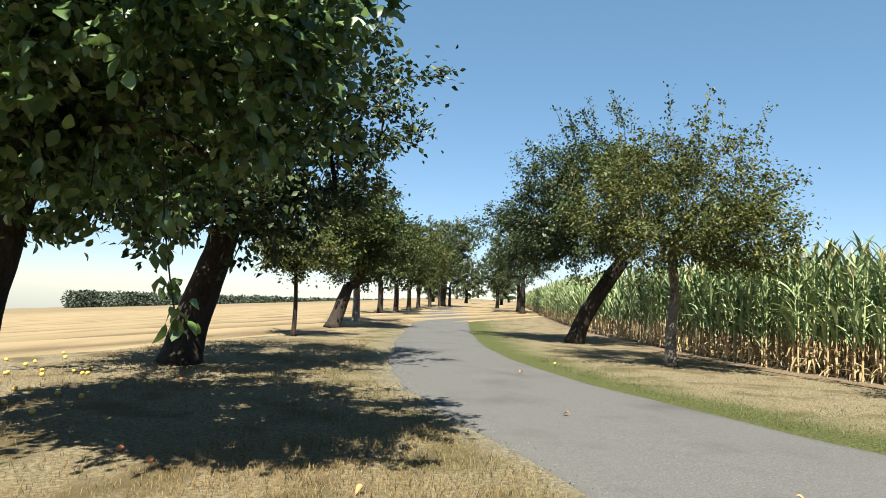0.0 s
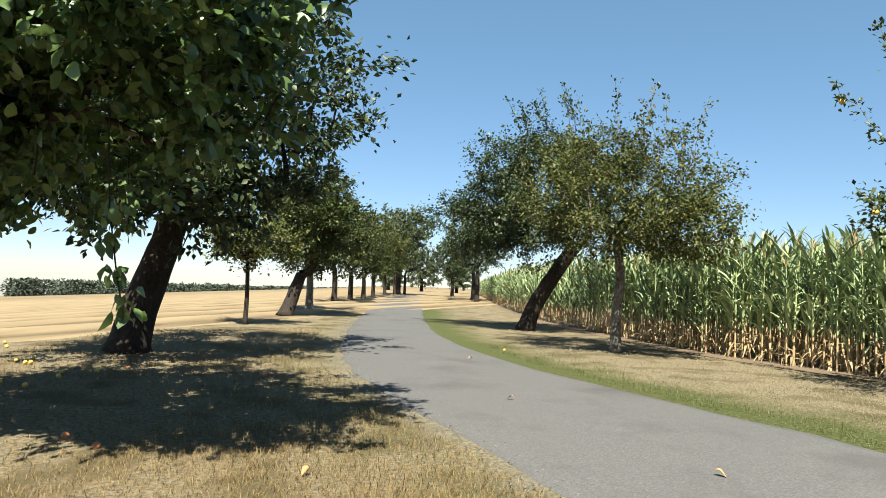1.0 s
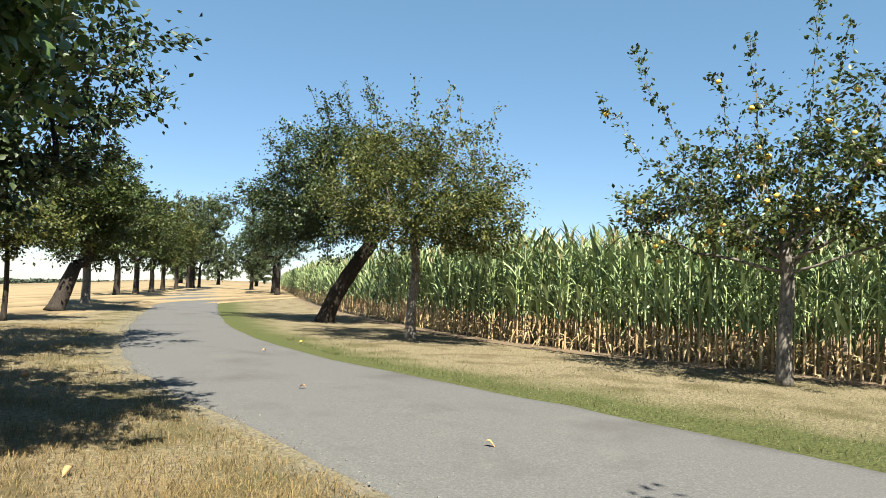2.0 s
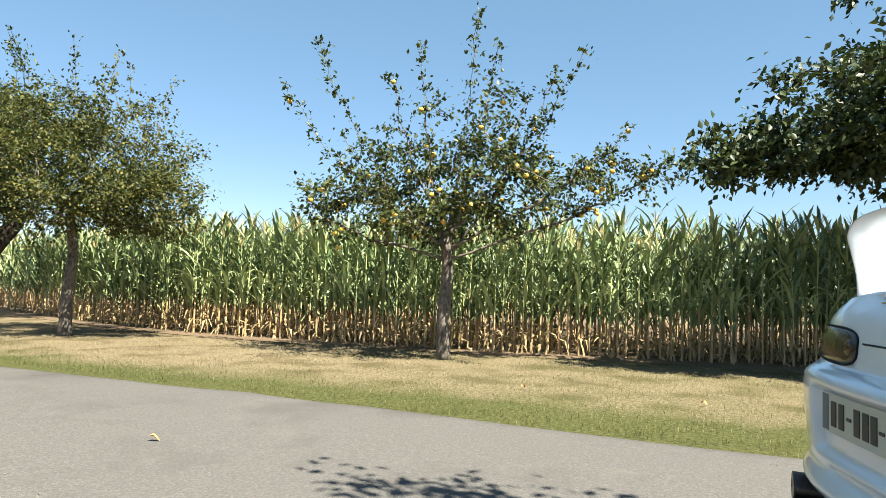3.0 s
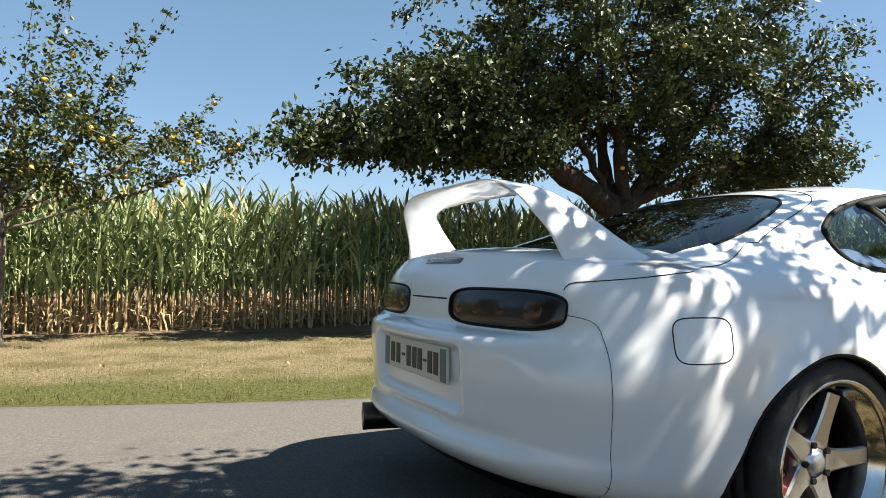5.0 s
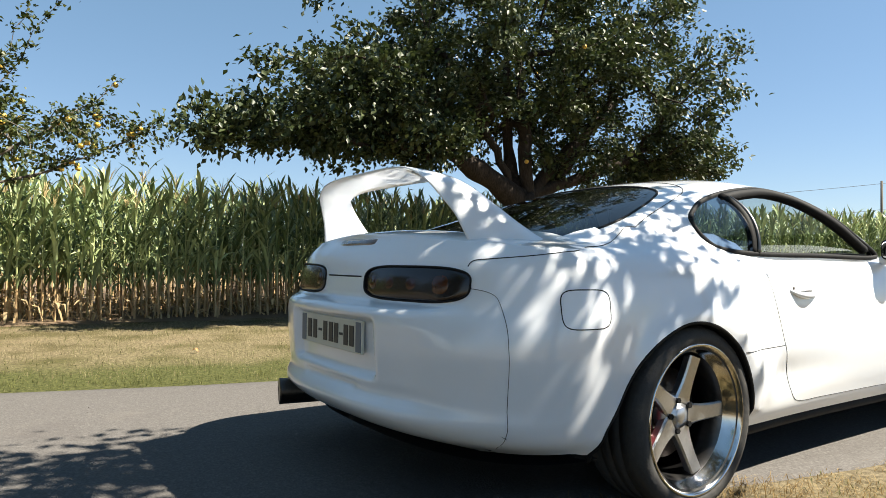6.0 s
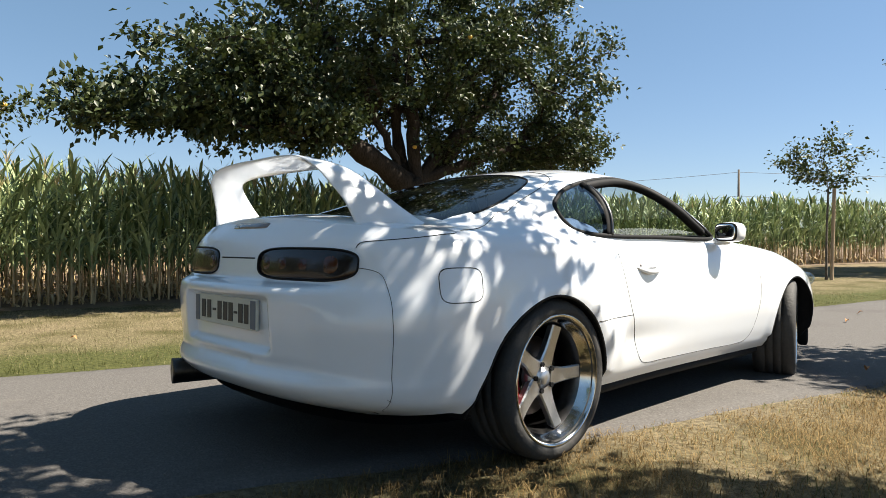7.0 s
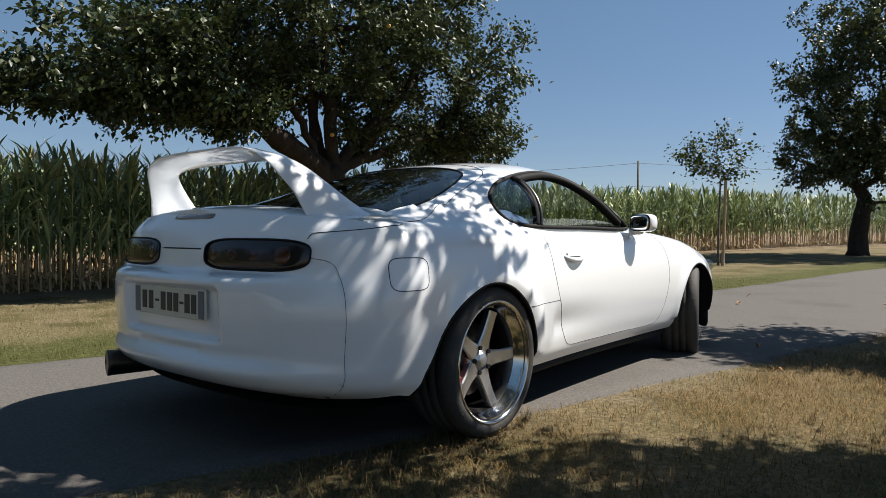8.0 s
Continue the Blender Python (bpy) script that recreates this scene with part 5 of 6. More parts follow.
for s in (1, -1):
    sw = loop(SIDE_WIN)
    strip("window_seal", np.c_[s * (roof_x(sw[:, 0], sw[:, 1]) - 0.003), sw], 0.0115, BLACK_TRIM)
    zz = np.linspace(0.900, 1.148, 12)
    yy = 0.483 + (zz - 0.90) * 0.25
    strip("window_bar", np.c_[s * (roof_x(yy, zz) + 0.003), yy, zz], 0.008, ALLOY_DARK)
    # black inner rail above the wound-down window, and the pillar behind it
    top = SIDE_WIN[(SIDE_WIN[:, 1] > 0.93) & (SIDE_WIN[:, 0] > 0.5)]
    top = top[np.argsort(top[:, 0])]
    rail = np.c_[roof_x(top[:, 0], top[:, 1] - 0.022) - 0.02, top[:, 0] - 0.008, top[:, 1] - 0.022] * [s, 1, 1]
    strip("roof_rail", catmull(rail[::6], 40), 0.024, BLACK_TRIM)
    strip("door_pillar", np.c_[s * (roof_x(yy, zz) - 0.012), yy - 0.022, zz], 0.017, BLACK_TRIM)
    ya = np.linspace(0.245, 0.556, 16)
    strip("skirt_gap", np.c_[s * (side_x(ya, 0.538 + 0.02 * (ya - 0.245)) - 0.0002), ya, 0.538 + 0.02 * (ya - 0.245)], 0.0014, SEAM, sides=4)
    # panel gaps
    dl = loop(DOOR)
    dl = dl[dl[:, 1] < 0.884]
    strip("door_gap", np.c_[s * (side_x(dl[:, 0], dl[:, 1]) - 0.0002), dl], 0.0015, SEAM, sides=4)
    zz = np.r_[np.linspace(0.292, 0.60, 14)]
    yy = np.interp(zz, [0.14, 0.40, 0.60, 0.69], [-0.748, -0.762, -0.768, -0.770])
    pts = np.c_[side_x(yy, zz), yy, zz]
    z2 = np.array([0.64, 0.67, 0.695, 0.714, 0.732, 0.747, 0.757, 0.764, 0.769, 0.773, 0.776])
    y2 = np.array([-0.768, -0.7675, -0.767, -0.767, -0.768, -0.771, -0.777, -0.786, -0.797, -0.811, -0.826])
    pts = np.vstack([pts, np.c_[side_x(y2, z2) + 0.001, y2, z2]])
    pts[:, 0] *= s
    strip("bumper_gap", catmull(pts, 60), 0.0012, SEAM, sides=4)
    start = np.array([(float(side_x(y0, z0)) + 0.0005, y0, z0) for y0, z0 in ((-0.812, 0.842), (-0.803, 0.856), (-0.79, 0.863), (-0.76, 0.867), (-0.715, 0.872), (-0.658, 0.878), (-0.60, 0.885), (-0.55, 0.891), (-0.50, 0.896))])
    g = catmull([(0.772, -0.43), (0.762, -0.38), (0.74, -0.31), (0.70, -0.17), (0.655, -0.02), (0.60, 0.20), (0.565, 0.31), (0.54, 0.37), (0.49, 0.435), (0.40, 0.485), (0.2, 0.51), (0.0, 0.52)], 90)
    drop = [SHELL.ray_cast(Vector((q[0], q[1], 2.0)), Vector((0, 0, -1)))[0] for q in g]
    seam = np.array([(p.x, p.y, p.z + 0.0008) for p in drop if p is not None])
    strip("hatch_gap", catmull(np.vstack([start, seam]) * [s, 1, 1], 200), 0.0019, SEAM, sides=4)
    # arch lips and wheel wells
    an = np.linspace(-0.25, np.pi + 0.25, 50)
    for arch in (catmull(ARCH_REAR, 50), np.c_[2.55 + 0.345 * np.cos(an), 0.318 + 0.345 * np.sin(an)]):
        arch = arch[arch[:, 1] > 0.222]
        n_arch = len(arch)
        ay, az = arch.T
        lip = np.c_[s * (side_x(ay, np.maximum(az, Z_LOW)) - 0.006), ay, az]
        strip("arch_lip", lip, 0.008, BLACK_TRIM)
        inner = np.c_[np.full(n_arch, s * 0.52), ay, az]
        v = np.vstack([lip * [1, 1, 1], inner])
        f = [(i, i + 1, n_arch + i + 1, n_arch + i) for i in range(n_arch - 1)] + [tuple(range(n_arch, 2 * n_arch))]
        part("wheel_well", mesh_of("wheel_well", v, f, [BLACK_TRIM]), None, car, "black wheel arch liner")
    # sill: a black strip tucked below stands for the shadow under it
    yy = np.linspace(0.33, 2.2, 40)
    strip("side_skirt", np.c_[s * (side_x(yy, 0 * yy + 0.25) - 0.05), yy, 0 * yy + 0.212], np.interp(yy, [0.33, 0.4, 2.1, 2.2], [0.015, 0.027, 0.027, 0.015]), BLACK_TRIM, sides=8)
fl = loop(FLAP)
strip("fuel_flap", np.c_[side_x(fl[:, 0], fl[:, 1]), fl], 0.0018, SEAM, sides=4, label="rounded square fuel filler gap")
bl = loop(BACK)
strip("rear_window_seal", np.c_[bl[:, 0], bl[:, 1], roof_z(bl[:, 0], bl[:, 1]) - 0.001], 0.006, BLACK_TRIM)
fl = loop(FRONT)
strip("windscreen_seal", np.c_[fl[:, 0], fl[:, 1], roof_z(fl[:, 0], fl[:, 1]) + 0.0005], 0.012, BLACK_TRIM)
# gap between bumper and boot lid, and the underside
xx = np.linspace(-0.14, 0.14, 20)
strip("lid_gap", np.c_[xx, rear_y(xx, 0.80) - 0.0005, 0 * xx + 0.80], 0.003, SEAM, sides=4)
bm = bmesh.new()
low = [(x, y) for x, y, z in grid[0]]
pts = [(min(x, 0.60) if (-0.4 < y < 0.4 or 2.1 < y < 3.0) else max(x - 0.02, 0), y) for x, y in low]
ring = [bm.verts.new((x, y, 0.225)) for x, y in pts] + [bm.verts.new((-x, y, 0.225)) for x, y in pts[::-1][1:-1]]
bm.faces.new(ring)
part("floor_pan", bm, BLACK_TRIM, car, "black underbody")


# ---- lamps, plate and other fittings of the tail ----
def pill(xc, zc, a, b, e, n=72):
    t = np.linspace(0, 2 * np.pi, n, False)
    return np.c_[xc + a * np.sign(np.cos(t)) * np.abs(np.cos(t)) ** e, zc + b * np.sign(np.sin(t)) * np.abs(np.sin(t)) ** e]


def tail_patch(name, outline, proud, mat, parent, label="", rings=7):
    """A patch that follows the tail's surface, slightly proud and domed."""
    cen = outline.mean(0)
    v, f = [], []
    n = len(outline)
    for k in range(rings + 1):
        q = 1 if k == 0 else 0.985 * (1 - (k - 1) / (rings - 1))
        p = cen + (outline - cen) * q
        y = rear_y(p[:, 0], p[:, 1]) - proud * min(1, 2.2 * (1 - q)) - (0.0015 if k else -0.004)
        v.append(np.c_[p[:, 0], y, p[:, 1]])
    for k in range(rings):
        for j in range(n):
            f.append((k * n + j, k * n + (j + 1) % n, (k + 1) * n + (j + 1) % n, (k + 1) * n + j))
    return part(name, mesh_of(name, np.vstack(v), f, [mat], None, True), None, parent, label)


for s in (1, -1):
    out = pill(s * 0.415, 0.7835, 0.247, 0.057, 0.56)
    lamp = tail_patch("tail_lamp", out, 0.006, LENS_DARK, car, "smoked rounded tail lamp")
    strip("lamp_rim", np.c_[loop(out)[:, 0], rear_y(loop(out)[:, 0], loop(out)[:, 1]) - 0.002, loop(out)[:, 1]], 0.0035, BLACK_TRIM, lamp)
    for xc, mat, rr in ((0.235, LENS_AMBER, 0.030), (0.335, LENS_RED, 0.040), (0.445, LENS_RED, 0.040), (0.560, LENS_AMBER, 0.041)):
        tail_patch("bulb_bowl", pill(s * xc, 0.7835, rr * 1.1, rr * 1.0, 0.9, 36), 0.0068, mat, lamp, rings=4)
tail_patch("brake_light", pill(0.0, 0.928, 0.145, 0.0122, 0.35, 48), 0.006, material("brake light lens", (0.12, 0.10, 0.10), 0.2, coat=1.0, second=(0.18, 0.15, 0.15), scale=60, fine=200), tailgate, "slim high brake light in the boot lid", rings=3)
# plate in its pressed-in bay
plate_base = rear_y(0.0, 0.59) + 0.028


def slab(name, x0, x1, z0, z1, y, depth, mat, parent, bev=0.002, label=""):
    bm = bmesh.new()
    bmesh.ops.create_cube(bm, size=1, matrix=Matrix.Translation(((x0 + x1) / 2, y - depth / 2, (z0 + z1) / 2)) @ Matrix.Diagonal((x1 - x0, depth, z1 - z0, 1)))
    if bev:
        bmesh.ops.bevel(bm, geom=bm.edges[:], offset=bev, segments=1, affect="EDGES")
    return part(name, bm, mat, parent, label)


plate = slab("number_plate", -0.256, 0.268, 0.536, 0.650, plate_base, 0.012, PLATE_WHITE, car, label="weathered plate with dark bars and end bands")
for x0, x1 in ((-0.252, -0.214), (0.226, 0.264)):
    slab("end_band", x0, x1, 0.541, 0.645, plate_base - 0.012, 0.002, PLATE_BLUE, plate, 0)
for x0 in (-0.192, -0.141, -0.046, 0.004, 0.050, 0.131, 0.177):
    slab("plate_bar", x0, x0 + 0.033, 0.557, 0.629, plate_base - 0.012, 0.0025, PLATE_INK, plate, 0)
for x0 in (-0.090, 0.094):
    slab("plate_dash", x0, x0 + 0.026, 0.589, 0.598, plate_base - 0.012, 0.0025, PLATE_INK, plate, 0)
# unseen slab added inside the shell to block sun leaking through the boot
bm = bmesh.new()
bmesh.ops.create_cube(bm, size=1.0, matrix=Matrix.Translation((0, -0.22, 0.60)) @ Matrix.Diagonal((1.24, 1.0, 0.03, 1)))
part("boot_light_stop", bm, CABIN, car)

# exhaust: a wide pipe with a square-cut, open end and a rolled lip
ev, ef = tube([(-0.36, -0.30, 0.290), (-0.46, -0.64, 0.282), (-0.543, -0.955, 0.278), (-0.5455, -0.964, 0.278), (-0.5475, -0.972, 0.278), (-0.546, -0.966, 0.278), (-0.50, -0.79, 0.280)], [0.052, 0.055, 0.056, 0.0575, 0.0565, 0.051, 0.049], 32, True)
exhaust = part("exhaust_pipe", mesh_of("exhaust_pipe", ev, ef, [EXHAUST], None, True), None, car, "large dark steel exhaust tip")
part("exhaust_throat", mesh_of("exhaust_throat", *tube([(-0.497, -0.78, 0.280), (-0.503, -0.80, 0.280)], [0.0485, 0.0485], 24), [BLACK_TRIM]), None, exhaust)

# rear wing: a hoop lofted between its leading and trailing edges
LEAD = [(0, -0.70, 1.156), (0.2, -0.70, 1.154), (0.34, -0.698, 1.148), (0.43, -0.69, 1.130), (0.475, -0.66, 1.100), (0.52, -0.60, 1.045), (0.56, -0.53, 0.985), (0.595, -0.465, 0.940), (0.63, -0.41, 0.908), (0.65, -0.35, 0.885)]
TRAIL = [(0, -0.85, 1.197), (0.2, -0.855, 1.194), (0.34, -0.858, 1.178), (0.43, -0.845, 1.136), (0.475, -0.815, 1.080), (0.52, -0.782, 1.015), (0.55, -0.765, 0.955), (0.572, -0.757, 0.915), (0.586, -0.752, 0.885), (0.595, -0.748, 0.855)]
la, tb = catmull(LEAD, 44), catmull(TRAIL, 44)
la = np.vstack([la[::-1] * [-1, 1, 1], la[1:]])
tb = np.vstack([tb[::-1] * [-1, 1, 1], tb[1:]])
tg = np.gradient((la + tb) / 2, axis=0)
tg /= np.linalg.norm(tg, axis=1)[:, None]
chord = tb - la
nrm = np.cross(tg, chord)
nrm /= np.linalg.norm(nrm, axis=1)[:, None]
wv = []
NS = 20
for i in range(len(la)):
    s_mid = abs(i / (len(la) - 1) * 2 - 1)
    thick = np.interp(s_mid, [0, 0.5, 0.8, 1.0], [0.015, 0.016, 0.022, 0.032])
    ring = []
    for k in range(NS):
        a = 2 * math.pi * k / NS
        c0 = 0.5 - 0.5 * math.cos(a)
        foil = math.sin(a) * (1.0 - 0.35 * c0)
        ring.append(la[i] + chord[i] * c0 + nrm[i] * thick * foil)
    wv.append(ring)
wv = np.array(wv)
wf = [(i * NS + k, (i + 1) * NS + k, (i + 1) * NS + (k + 1) % NS, i * NS + (k + 1) % NS) for i in range(len(la) - 1) for k in range(NS)]
wf += [tuple(range(NS)), tuple(range((len(la) - 1) * NS, len(la) * NS))[::-1]]
me = mesh_of("rear_wing", wv.reshape(-1, 3), wf, [PAINT], None, True)
part("rear_wing", me, None, car, "tall white hoop-shaped rear wing")


# ---- wheels ----
def lathe(profile, n=56):
    """Turns a profile of (radius, x) round the x axis."""
    p = np.array(profile)
    a = np.linspace(0, 2 * np.pi, n, False)
    v = np.stack([np.broadcast_to(p[:, 1][:, None], (len(p), n)), p[:, 0][:, None] * np.cos(a), p[:, 0][:, None] * np.sin(a)], -1).reshape(-1, 3)
    f = [(i * n + j, i * n + (j + 1) % n, (i + 1) * n + (j + 1) % n, (i + 1) * n + j) for i in range(len(p) - 1) for j in range(n)]
    return v, f


def wheel(at, steer, sign):
    hub = part("wheel", mesh_of("hub", *lathe([(0.0, 0.054), (0.028, 0.054), (0.031, 0.051), (0.033, 0.044), (0.075, 0.040), (0.078, 0.0), (0.06, -0.03), (0.0, -0.03)], 40), [SPOKE], None, True), None, car)
    hub.location = at
    hub.rotation_euler = (0, 0, steer + (0 if sign > 0 else math.pi))
    tyre = [(0.238, -0.105), (0.256, -0.120), (0.285, -0.127), (0.306, -0.119), (0.317, -0.104), (0.322, -0.085), (0.322, -0.052), (0.316, -0.050), (0.316, -0.044), (0.322, -0.042), (0.322, -0.004), (0.316, -0.003), (0.316, 0.003), (0.322, 0.004),
            (0.322, 0.042), (0.316, 0.044), (0.316, 0.050), (0.322, 0.052), (0.322, 0.085), (0.317, 0.104), (0.306, 0.119), (0.285, 0.127), (0.264, 0.122), (0.256, 0.112), (0.240, 0.108)]
    part("tyre", mesh_of("tyre", *lathe(tyre), [RUBBER], None, True), None, hub)
    part("rim", mesh_of("rim", *lathe([(0.258, 0.112), (0.2635, 0.118), (0.262, 0.124), (0.255, 0.124), (0.249, 0.116), (0.244, 0.098), (0.230, 0.078), (0.222, 0.064)]), [ALLOY], None, True), None, hub, "deep polished rim")
    part("barrel", mesh_of("barrel", *lathe([(0.2225, 0.0645), (0.212, 0.045), (0.208, 0.0), (0.206, -0.09), (0.24, -0.105)]), [ALLOY_DARK], None, True), None, hub, "dark inner rim barrel")
    for k in range(5):
        a0 = 2 * math.pi * k / 5 + radians(70)
        v, f = [], []
        secs = 9
        for i in range(secs):
            q = i / (secs - 1)
            rad = 0.045 + 0.168 * q
            half = 0.026 + 0.020 * (1 - q) ** 3 + 0.003 * q
            dep = 0.044 + 0.022 * q ** 1.3
            sweep = a0 + 0.05 * q
            c0 = np.array([0, rad * math.cos(sweep), rad * math.sin(sweep)])
            t0 = np.array([0, -math.sin(sweep), math.cos(sweep)])
            for dx, h0 in ((dep - 0.035, 0.8), (dep - 0.006, 1.0), (dep, 0.8), (dep, -0.8), (dep - 0.006, -1.0), (dep - 0.035, -0.8)):
                v.append(c0 + t0 * half * h0 + np.array([dx, 0, 0]))
        for i in range(secs - 1):
            for j in range(6):
                f.append((i * 6 + j, i * 6 + (j + 1) % 6, (i + 1) * 6 + (j + 1) % 6, (i + 1) * 6 + j))
        part("spoke", mesh_of("spoke", np.array(v), f, [SPOKE]), None, hub)
        nv, nf = tube([(0.03, 0.056 * math.cos(a0 + 0.63), 0.056 * math.sin(a0 + 0.63)), (0.054, 0.056 * math.cos(a0 + 0.63), 0.056 * math.sin(a0 + 0.63))], 0.0105, 6)
        part("wheel_nut", mesh_of("wheel_nut", nv, nf, [BLACK_TRIM]), None, hub)
    part("brake_disc", mesh_of("brake_disc", *lathe([(0.06, -0.022), (0.162, -0.022), (0.162, -0.046), (0.06, -0.046)]), [STEEL], None, True), None, hub)
    cv, cf = [], []
    rear = math.pi
    for i in range(9):
        a = (rear + 0.55 * (i / 8 - 0.5) * 2) if sign > 0 else (0.55 * (i / 8 - 0.5) * 2)
        a += 0.35 * (1 if sign > 0 else -1)
        for rr, dx in ((0.100, -0.004), (0.140, 0.016), (0.186, 0.010), (0.186, -0.06), (0.100, -0.06)):
            cv.append((dx, rr * math.cos(a), rr * math.sin(a)))
    for i in range(8):
        for j in range(5):
            cf.append((i * 5 + j, i * 5 + (j + 1) % 5, (i + 1) * 5 + (j + 1) % 5, (i + 1) * 5 + j))
    cf += [(0, 1, 2, 3, 4), (44, 43, 42, 41, 40)]
    part("brake_caliper", mesh_of("brake_caliper", np.array(cv, float), cf, [RED_PAINT]), None, hub, "red brake caliper")


STEER = radians(18)
wheel((0.765, 0.0, 0.321), 0, 1)
wheel((-0.765, 0.0, 0.321), 0, -1)
wheel((0.752, 2.55, 0.321), STEER, 1)
wheel((-0.752, 2.55, 0.321), STEER, -1)


# ---- mirrors, handles, nose and cabin ----
def blob(name, at, size, mat, parent, power=0.6, label="", turn=(0, 0, 0)):
    """A rounded solid, from pillow to box by its power."""
    bm = bmesh.new()
    bmesh.ops.create_uvsphere(bm, u_segments=28, v_segments=18, radius=1)
    for v in bm.verts:
        v.co = Vector([math.copysign(abs(c) ** power, c) * h for c, h in zip(v.co, size)])
    for f in bm.faces:
        f.smooth = True
    ob = part(name, bm, mat, parent, label)
    ob.location, ob.rotation_euler = at, turn
    return ob


for s, d in zip((1, -1), doors):
    m1 = blob("wing_mirror", (s * 0.898, 1.525, 0.936), (0.070, 0.060, 0.054), PAINT, car, 0.62, "white wing mirror", (0, 0, s * -0.12))
    blob("mirror_glass", (0, -0.055, 0.0), (0.058, 0.008, 0.044), MIRROR, m1, 0.5)
    blob("mirror_rim", (0, -0.051, 0.0), (0.065, 0.008, 0.050), BLACK_TRIM, m1, 0.5)
    blob("mirror_foot", (s * -0.06, 0.01, -0.05), (0.04, 0.045, 0.024), PAINT, m1, 0.7)
    yy = np.linspace(0.605, 0.832, 18)
    bow = np.sin(np.linspace(0, np.pi, 18))
    zz = 0.747 - 0.012 * bow + 0.010 * np.linspace(1, 0, 18) ** 6
    strip("door_handle", np.c_[s * (side_x(yy, zz) + 0.014 * bow), yy, zz], 0.004 + 0.011 * bow ** 0.8, PAINT, d, "flush white door handle", 10)
    yy = np.linspace(0.655, 0.79, 12)
    strip("handle_recess", np.c_[s * (side_x(yy, 0 * yy + 0.752) - 0.002), yy, 0 * yy + 0.751], 0.0045, SEAM, d)
    blob("lock", (s * float(side_x(0.640, 0.764)), 0.640, 0.764), (0.004, 0.007, 0.008), STEEL, d, 1.0)
    hl = blob("headlamp", (s * 0.62, 3.16, 0.60), (0.17, 0.15, 0.055), GLASS_SIDE, car, 0.8, "clear headlamp", (0.35, 0, s * -0.5))
    blob("headlamp_bowl", (0, -0.03, -0.01), (0.13, 0.1, 0.04), STEEL, hl, 0.8)
    blob("mud_flap", (s * 0.775, 2.985, 0.235), (0.035, 0.012, 0.075), BLACK_TRIM, car, 0.5)
slab("grille", -0.45, 0.45, 0.27, 0.38, 3.515, 0.03, BLACK_TRIM, car, 0.01, "black front air intake")

cab = lambda nm, at, size, p=0.6, lb="", turn=(0, 0, 0), mat=CABIN: blob(nm, at, size, mat, car, p, lb, turn)
bm = bmesh.new()
bmesh.ops.create_grid(bm, x_segments=6, y_segments=12, size=1, matrix=Matrix.Translation((0, 0.95, 0.30)) @ Matrix.Diagonal((0.70, 1.0, 1, 1)))
part("cabin_floor", bm, CABIN, car)
cab("dashboard", (0, 1.58, 0.78), (0.68, 0.25, 0.12), 0.5)
cab("rear_shelf", (0, -0.02, 0.72), (0.62, 0.40, 0.10), 0.4)
for s in (1, -1):
    cab("seat", (s * 0.36, 0.80, 0.45), (0.24, 0.26, 0.12), 0.5, "dark bucket seat")
    cab("seat_back", (s * 0.36, 0.50, 0.70), (0.23, 0.10, 0.33), 0.55, "", (0.3, 0, 0))
    cab("head_rest", (s * 0.36, 0.36, 1.00), (0.13, 0.06, 0.08), 0.6, "", (0.3, 0, 0))
    cab("door_card", (s * 0.74, 1.05, 0.62), (0.03, 0.62, 0.24), 0.3)
wr = np.linspace(0, 2 * np.pi, 41)
strip("steering_wheel", np.c_[-0.36 + 0.18 * np.cos(wr), 1.22 + 0.07 * np.sin(wr), 0.86 + 0.165 * np.sin(wr)], 0.014, CABIN)

# ---- pole and cables beyond the corn ----
def span_line(p0, p1, sag):
    s = np.linspace(0, 1, 24)[:, None]
    return np.array(p0) * (1 - s) + np.array(p1) * s - np.array([0, 0, 1]) * sag * 4 * s * (1 - s)


px, py = -26.0, 64.5
pz = float(height(px, py))
pole_top = 8.6
pole = tagged(part("utility_pole", mesh_of("utility_pole", *tube([(0, 0, -1), (0, 0, pole_top - pz)], [0.14, 0.10], 10), [POLE_WOOD], None, True), None, None), "dark wooden utility pole beyond the corn", "pole")
pole.location = (px, py, pz)
for dz, far in ((-0.25, -1.0), (-2.6, -1.6)):
    for end in ((-62.0, 40.0), (22.0, 96.0)):
        z = pole_top + dz
        v, f = tube(span_line((px, py, z), (end[0], end[1], z + far), 0.7), 0.018, 4, False)
        tagged(new("power_cable", mesh_of("power_cable", v, f, [CABLE])), "thin dark cable strung from the pole", "cable")

# ---- windfall apples and dead leaves ----
rf = np.random.default_rng(77)
YELLOW_FALL = apple_mesh("windfall", APPLE, 0.024)
spots = []
for _ in range(45):
    p = np.array([rf.normal(1.6, 1.0), rf.normal(-10.2, 1.3)])
    spots.append((p[0], p[1], YELLOW_FALL))
for _ in range(34):
    k = int(rf.integers(150, 330))
    p = EDGE_FAR[k] + np.array([-0.95, 0.35]) * abs(rf.normal(0.0, 0.35)) + rf.normal(0, 0.05, 2)
    if -14 < p[1] < 3 and to_line(p[:1], p[1:], mid)[0] > 1.52:
        spots.append((p[0], p[1], YELLOW_FALL if rf.uniform() < 0.93 else WINDFALL))
for _ in range(18):
    p = np.array([rf.uniform(-1.0, 4.5), rf.uniform(-13, -3.8)])
    if to_line(p[:1], p[1:], mid)[0] > 1.6:
        spots.append((p[0], p[1], YELLOW_FALL if rf.uniform() < 0.7 else WINDFALL))
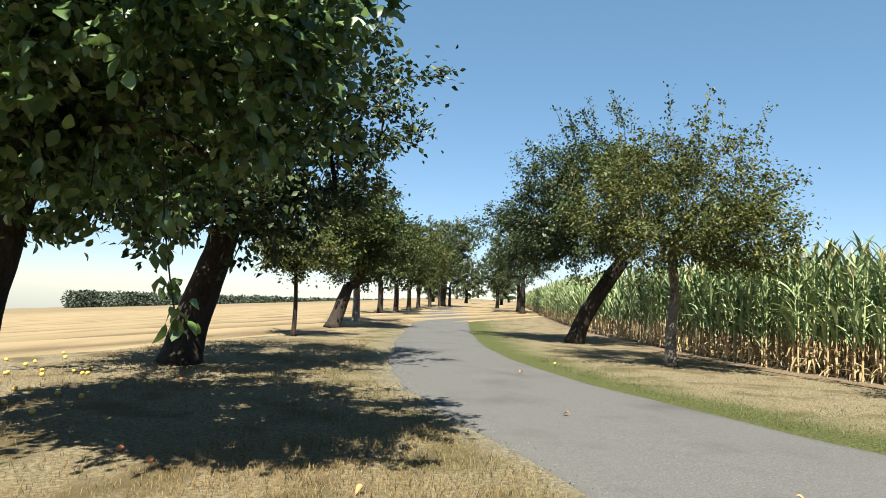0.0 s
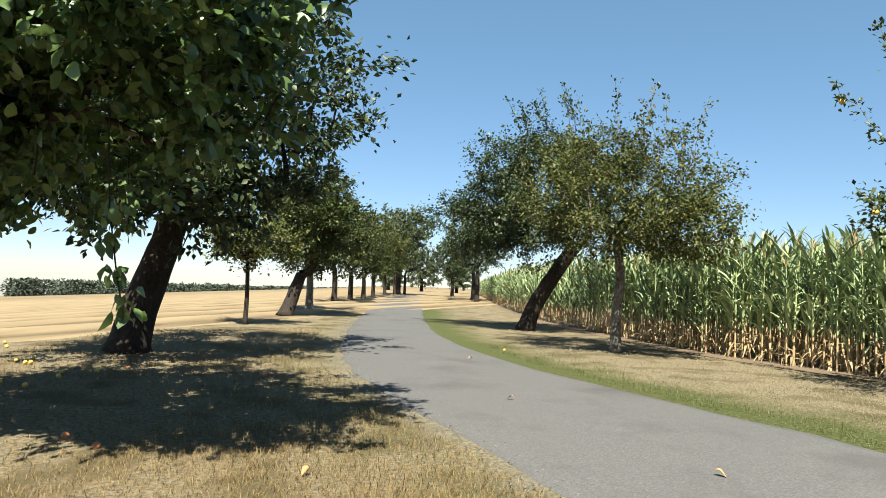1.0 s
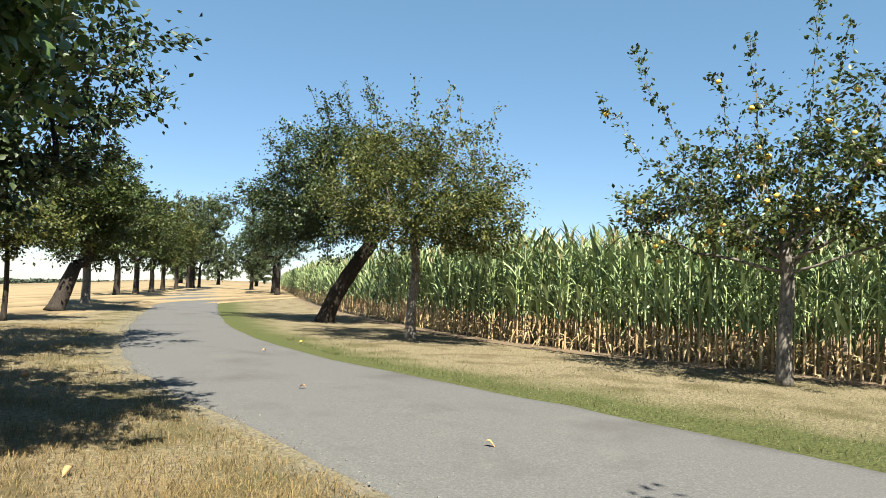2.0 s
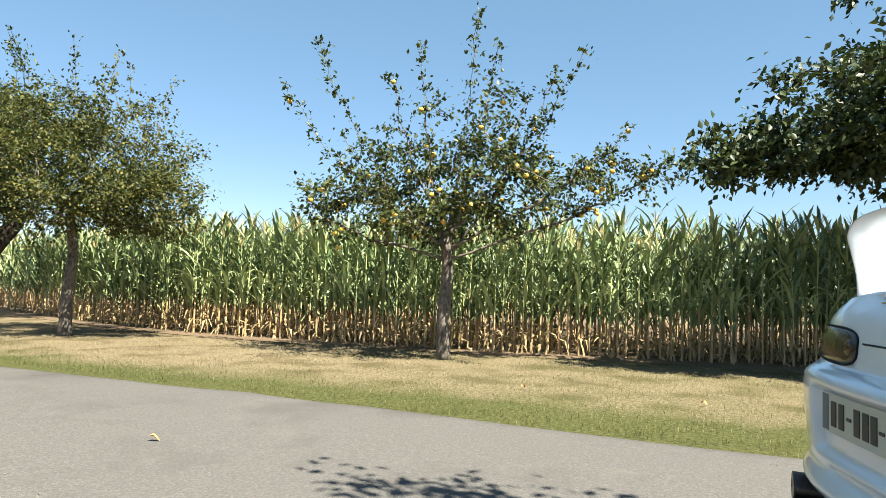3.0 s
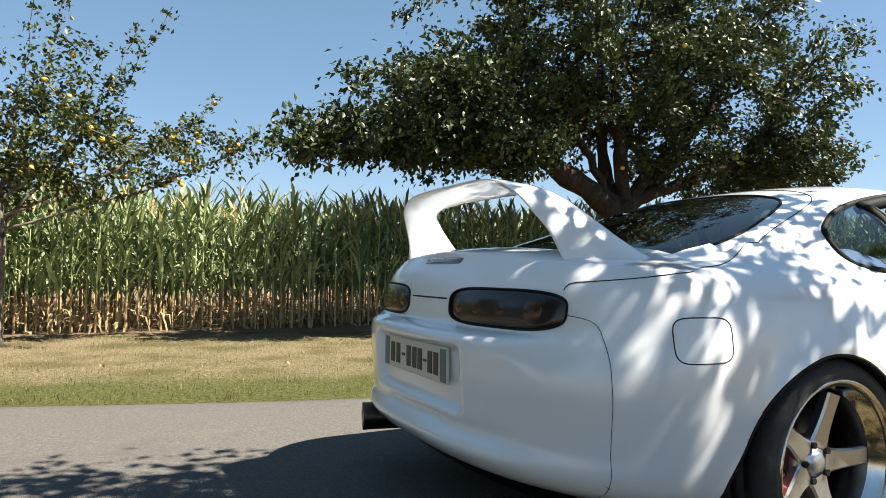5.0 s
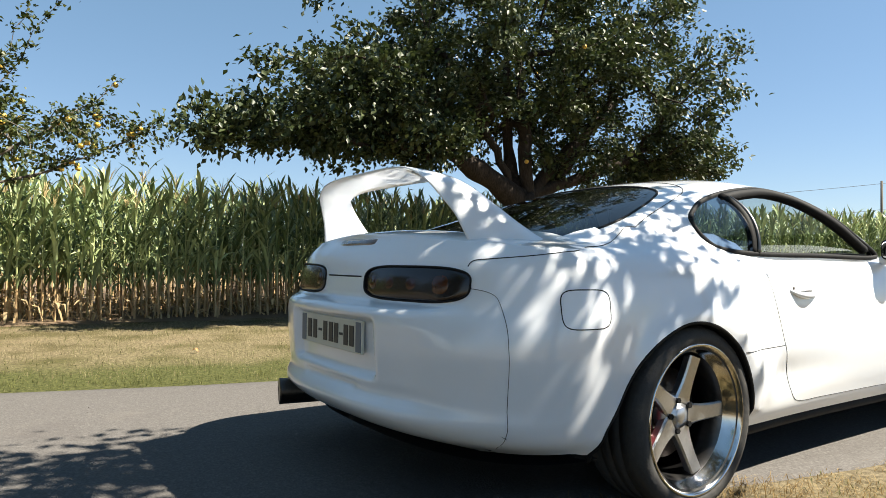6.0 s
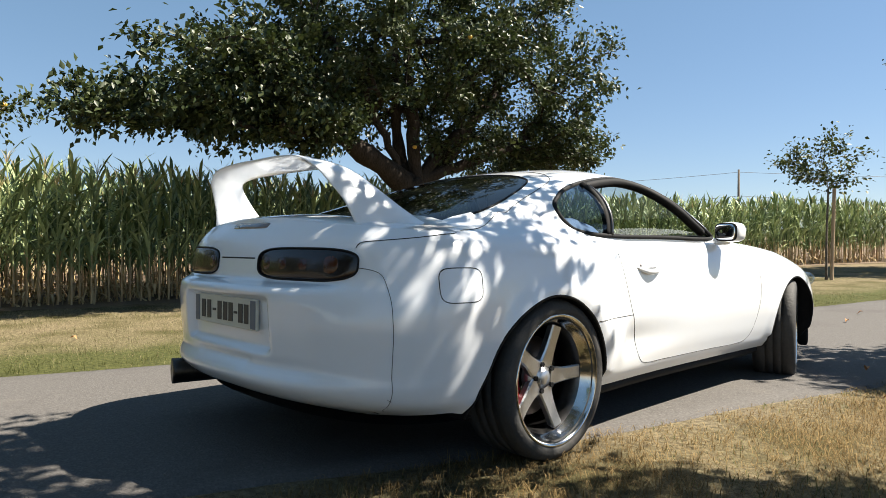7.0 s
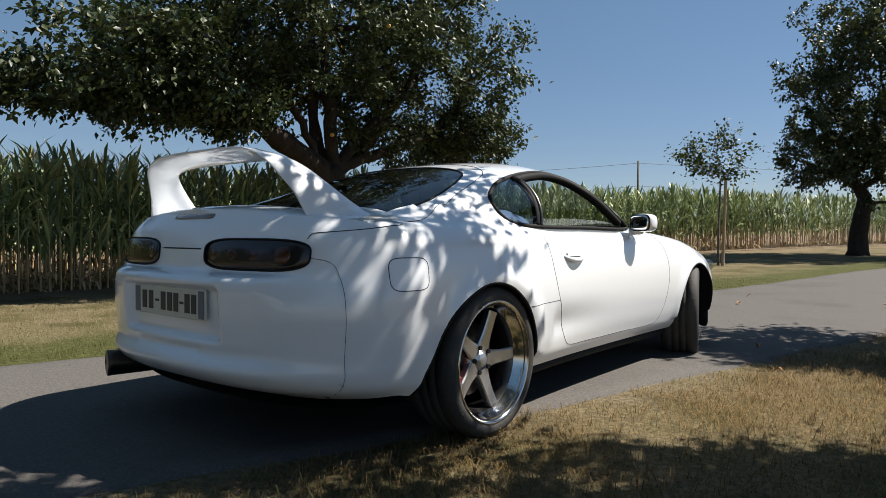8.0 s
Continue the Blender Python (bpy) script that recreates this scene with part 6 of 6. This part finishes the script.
for x, y, me in spots:
    ob = tagged(new("fallen_apple", me), "small windfall apple lying on the verge", "apple", "windfalls on the verge")
    ob.location = (x, y, float(height(x, y)) + 0.02)
    ob.rotation_euler = rf.uniform(-1, 1, 3)
DEAD_LEAF = material("dead leaf", (0.34, 0.13, 0.045), 0.8, second=(0.45, 0.24, 0.1), scale=20, fine=90)
road_leaves = [tuple(EDGE_NEAR[k] * q + EDGE_FAR[k] * (1 - q)) for k, q in zip(rf.integers(170, 300, 14), rf.uniform(0.08, 0.92, 14))]
for x, y in (*road_leaves, (-3.99, -0.49), (1.5, 2.15), (-2.2, -6.2), (1.2, 2.9), (-4.4, -2.0), (-3.1, 0.4), (0.3, -5.1)):
    s = np.linspace(0, 1, 7)
    wd = 0.018 * np.sin(np.pi * np.clip(s, 0.03, 0.97)) ** 0.8
    cen = np.c_[0.06 * s - 0.03, 0 * s, 0.012 + 0.02 * np.sin(np.pi * s + rf.uniform(0, 1))]
    v = np.stack([cen + np.c_[0 * s, -wd, 0.5 * wd], cen, cen + np.c_[0 * s, wd, 0.6 * wd]], 1).reshape(-1, 3)
    f = [q for k in range(6) for q in ((3 * k, 3 * k + 1, 3 * k + 4, 3 * k + 3), (3 * k + 1, 3 * k + 2, 3 * k + 5, 3 * k + 4))]
    ob = tagged(new("dead_leaf", mesh_of("dead_leaf", v, f, [DEAD_LEAF])), "curled brown dead leaf on the ground", "leaf", "dead leaves")
    road_here = 0.034 if to_line(np.array([x]), np.array([y]), mid)[0] < 1.4 else 0.012
    ob.location = (x, y, float(height(x, y)) + road_here)
    ob.rotation_euler = (0, 0, rf.uniform(0, 6.28))

# ---- loose grit on the asphalt and along its rim ----
STONE = material("pale grit", (0.10, 0.09, 0.078), 0.9, third=(0.17, 0.152, 0.13), island=1.0)
grit = Bag()
cube = np.array([(a, b, c) for a in (-1, 1) for b in (-1, 1) for c in (-1, 1)], float)
quads = [(0, 1, 3, 2), (4, 6, 7, 5), (0, 4, 5, 1), (2, 3, 7, 6), (0, 2, 6, 4), (1, 5, 7, 3)]
for i in range(5200):
    if i < 3900:
        k = int(rf.integers(215, 330))
        p = EDGE_NEAR[k] + rf.normal(0, 0.11, 2)
    else:
        k, q = int(rf.integers(195, 330)), rf.uniform(0.02, 0.98)
        p = EDGE_NEAR[k] * q + EDGE_FAR[k] * (1 - q) + rf.normal(0, 0.04, 2)
    if i < 3900 and p[1] > -2.6:
        continue
    size = rf.uniform(0.002, 0.0055) * (1.1 if i < 3900 else 0.6)
    v = cube * size * rf.uniform(0.6, 1.1, 3) + rf.normal(0, 0.15 * size, (8, 3))
    d = float(to_line(p[:1], p[1:], mid)[0])
    lift = 0.014 + 0.022 * max(0.0, 1 - (d / 1.45) ** 2)
    grit.put(moved(v, rf.uniform(0, 6.28), 1.0, (p[0], p[1], float(height(p[0], p[1])) + lift - 0.001)), quads)
tagged(new("gravel", grit.mesh("gravel", [STONE])), "loose pale grit along the asphalt edge", "gravel", kind="stuff")
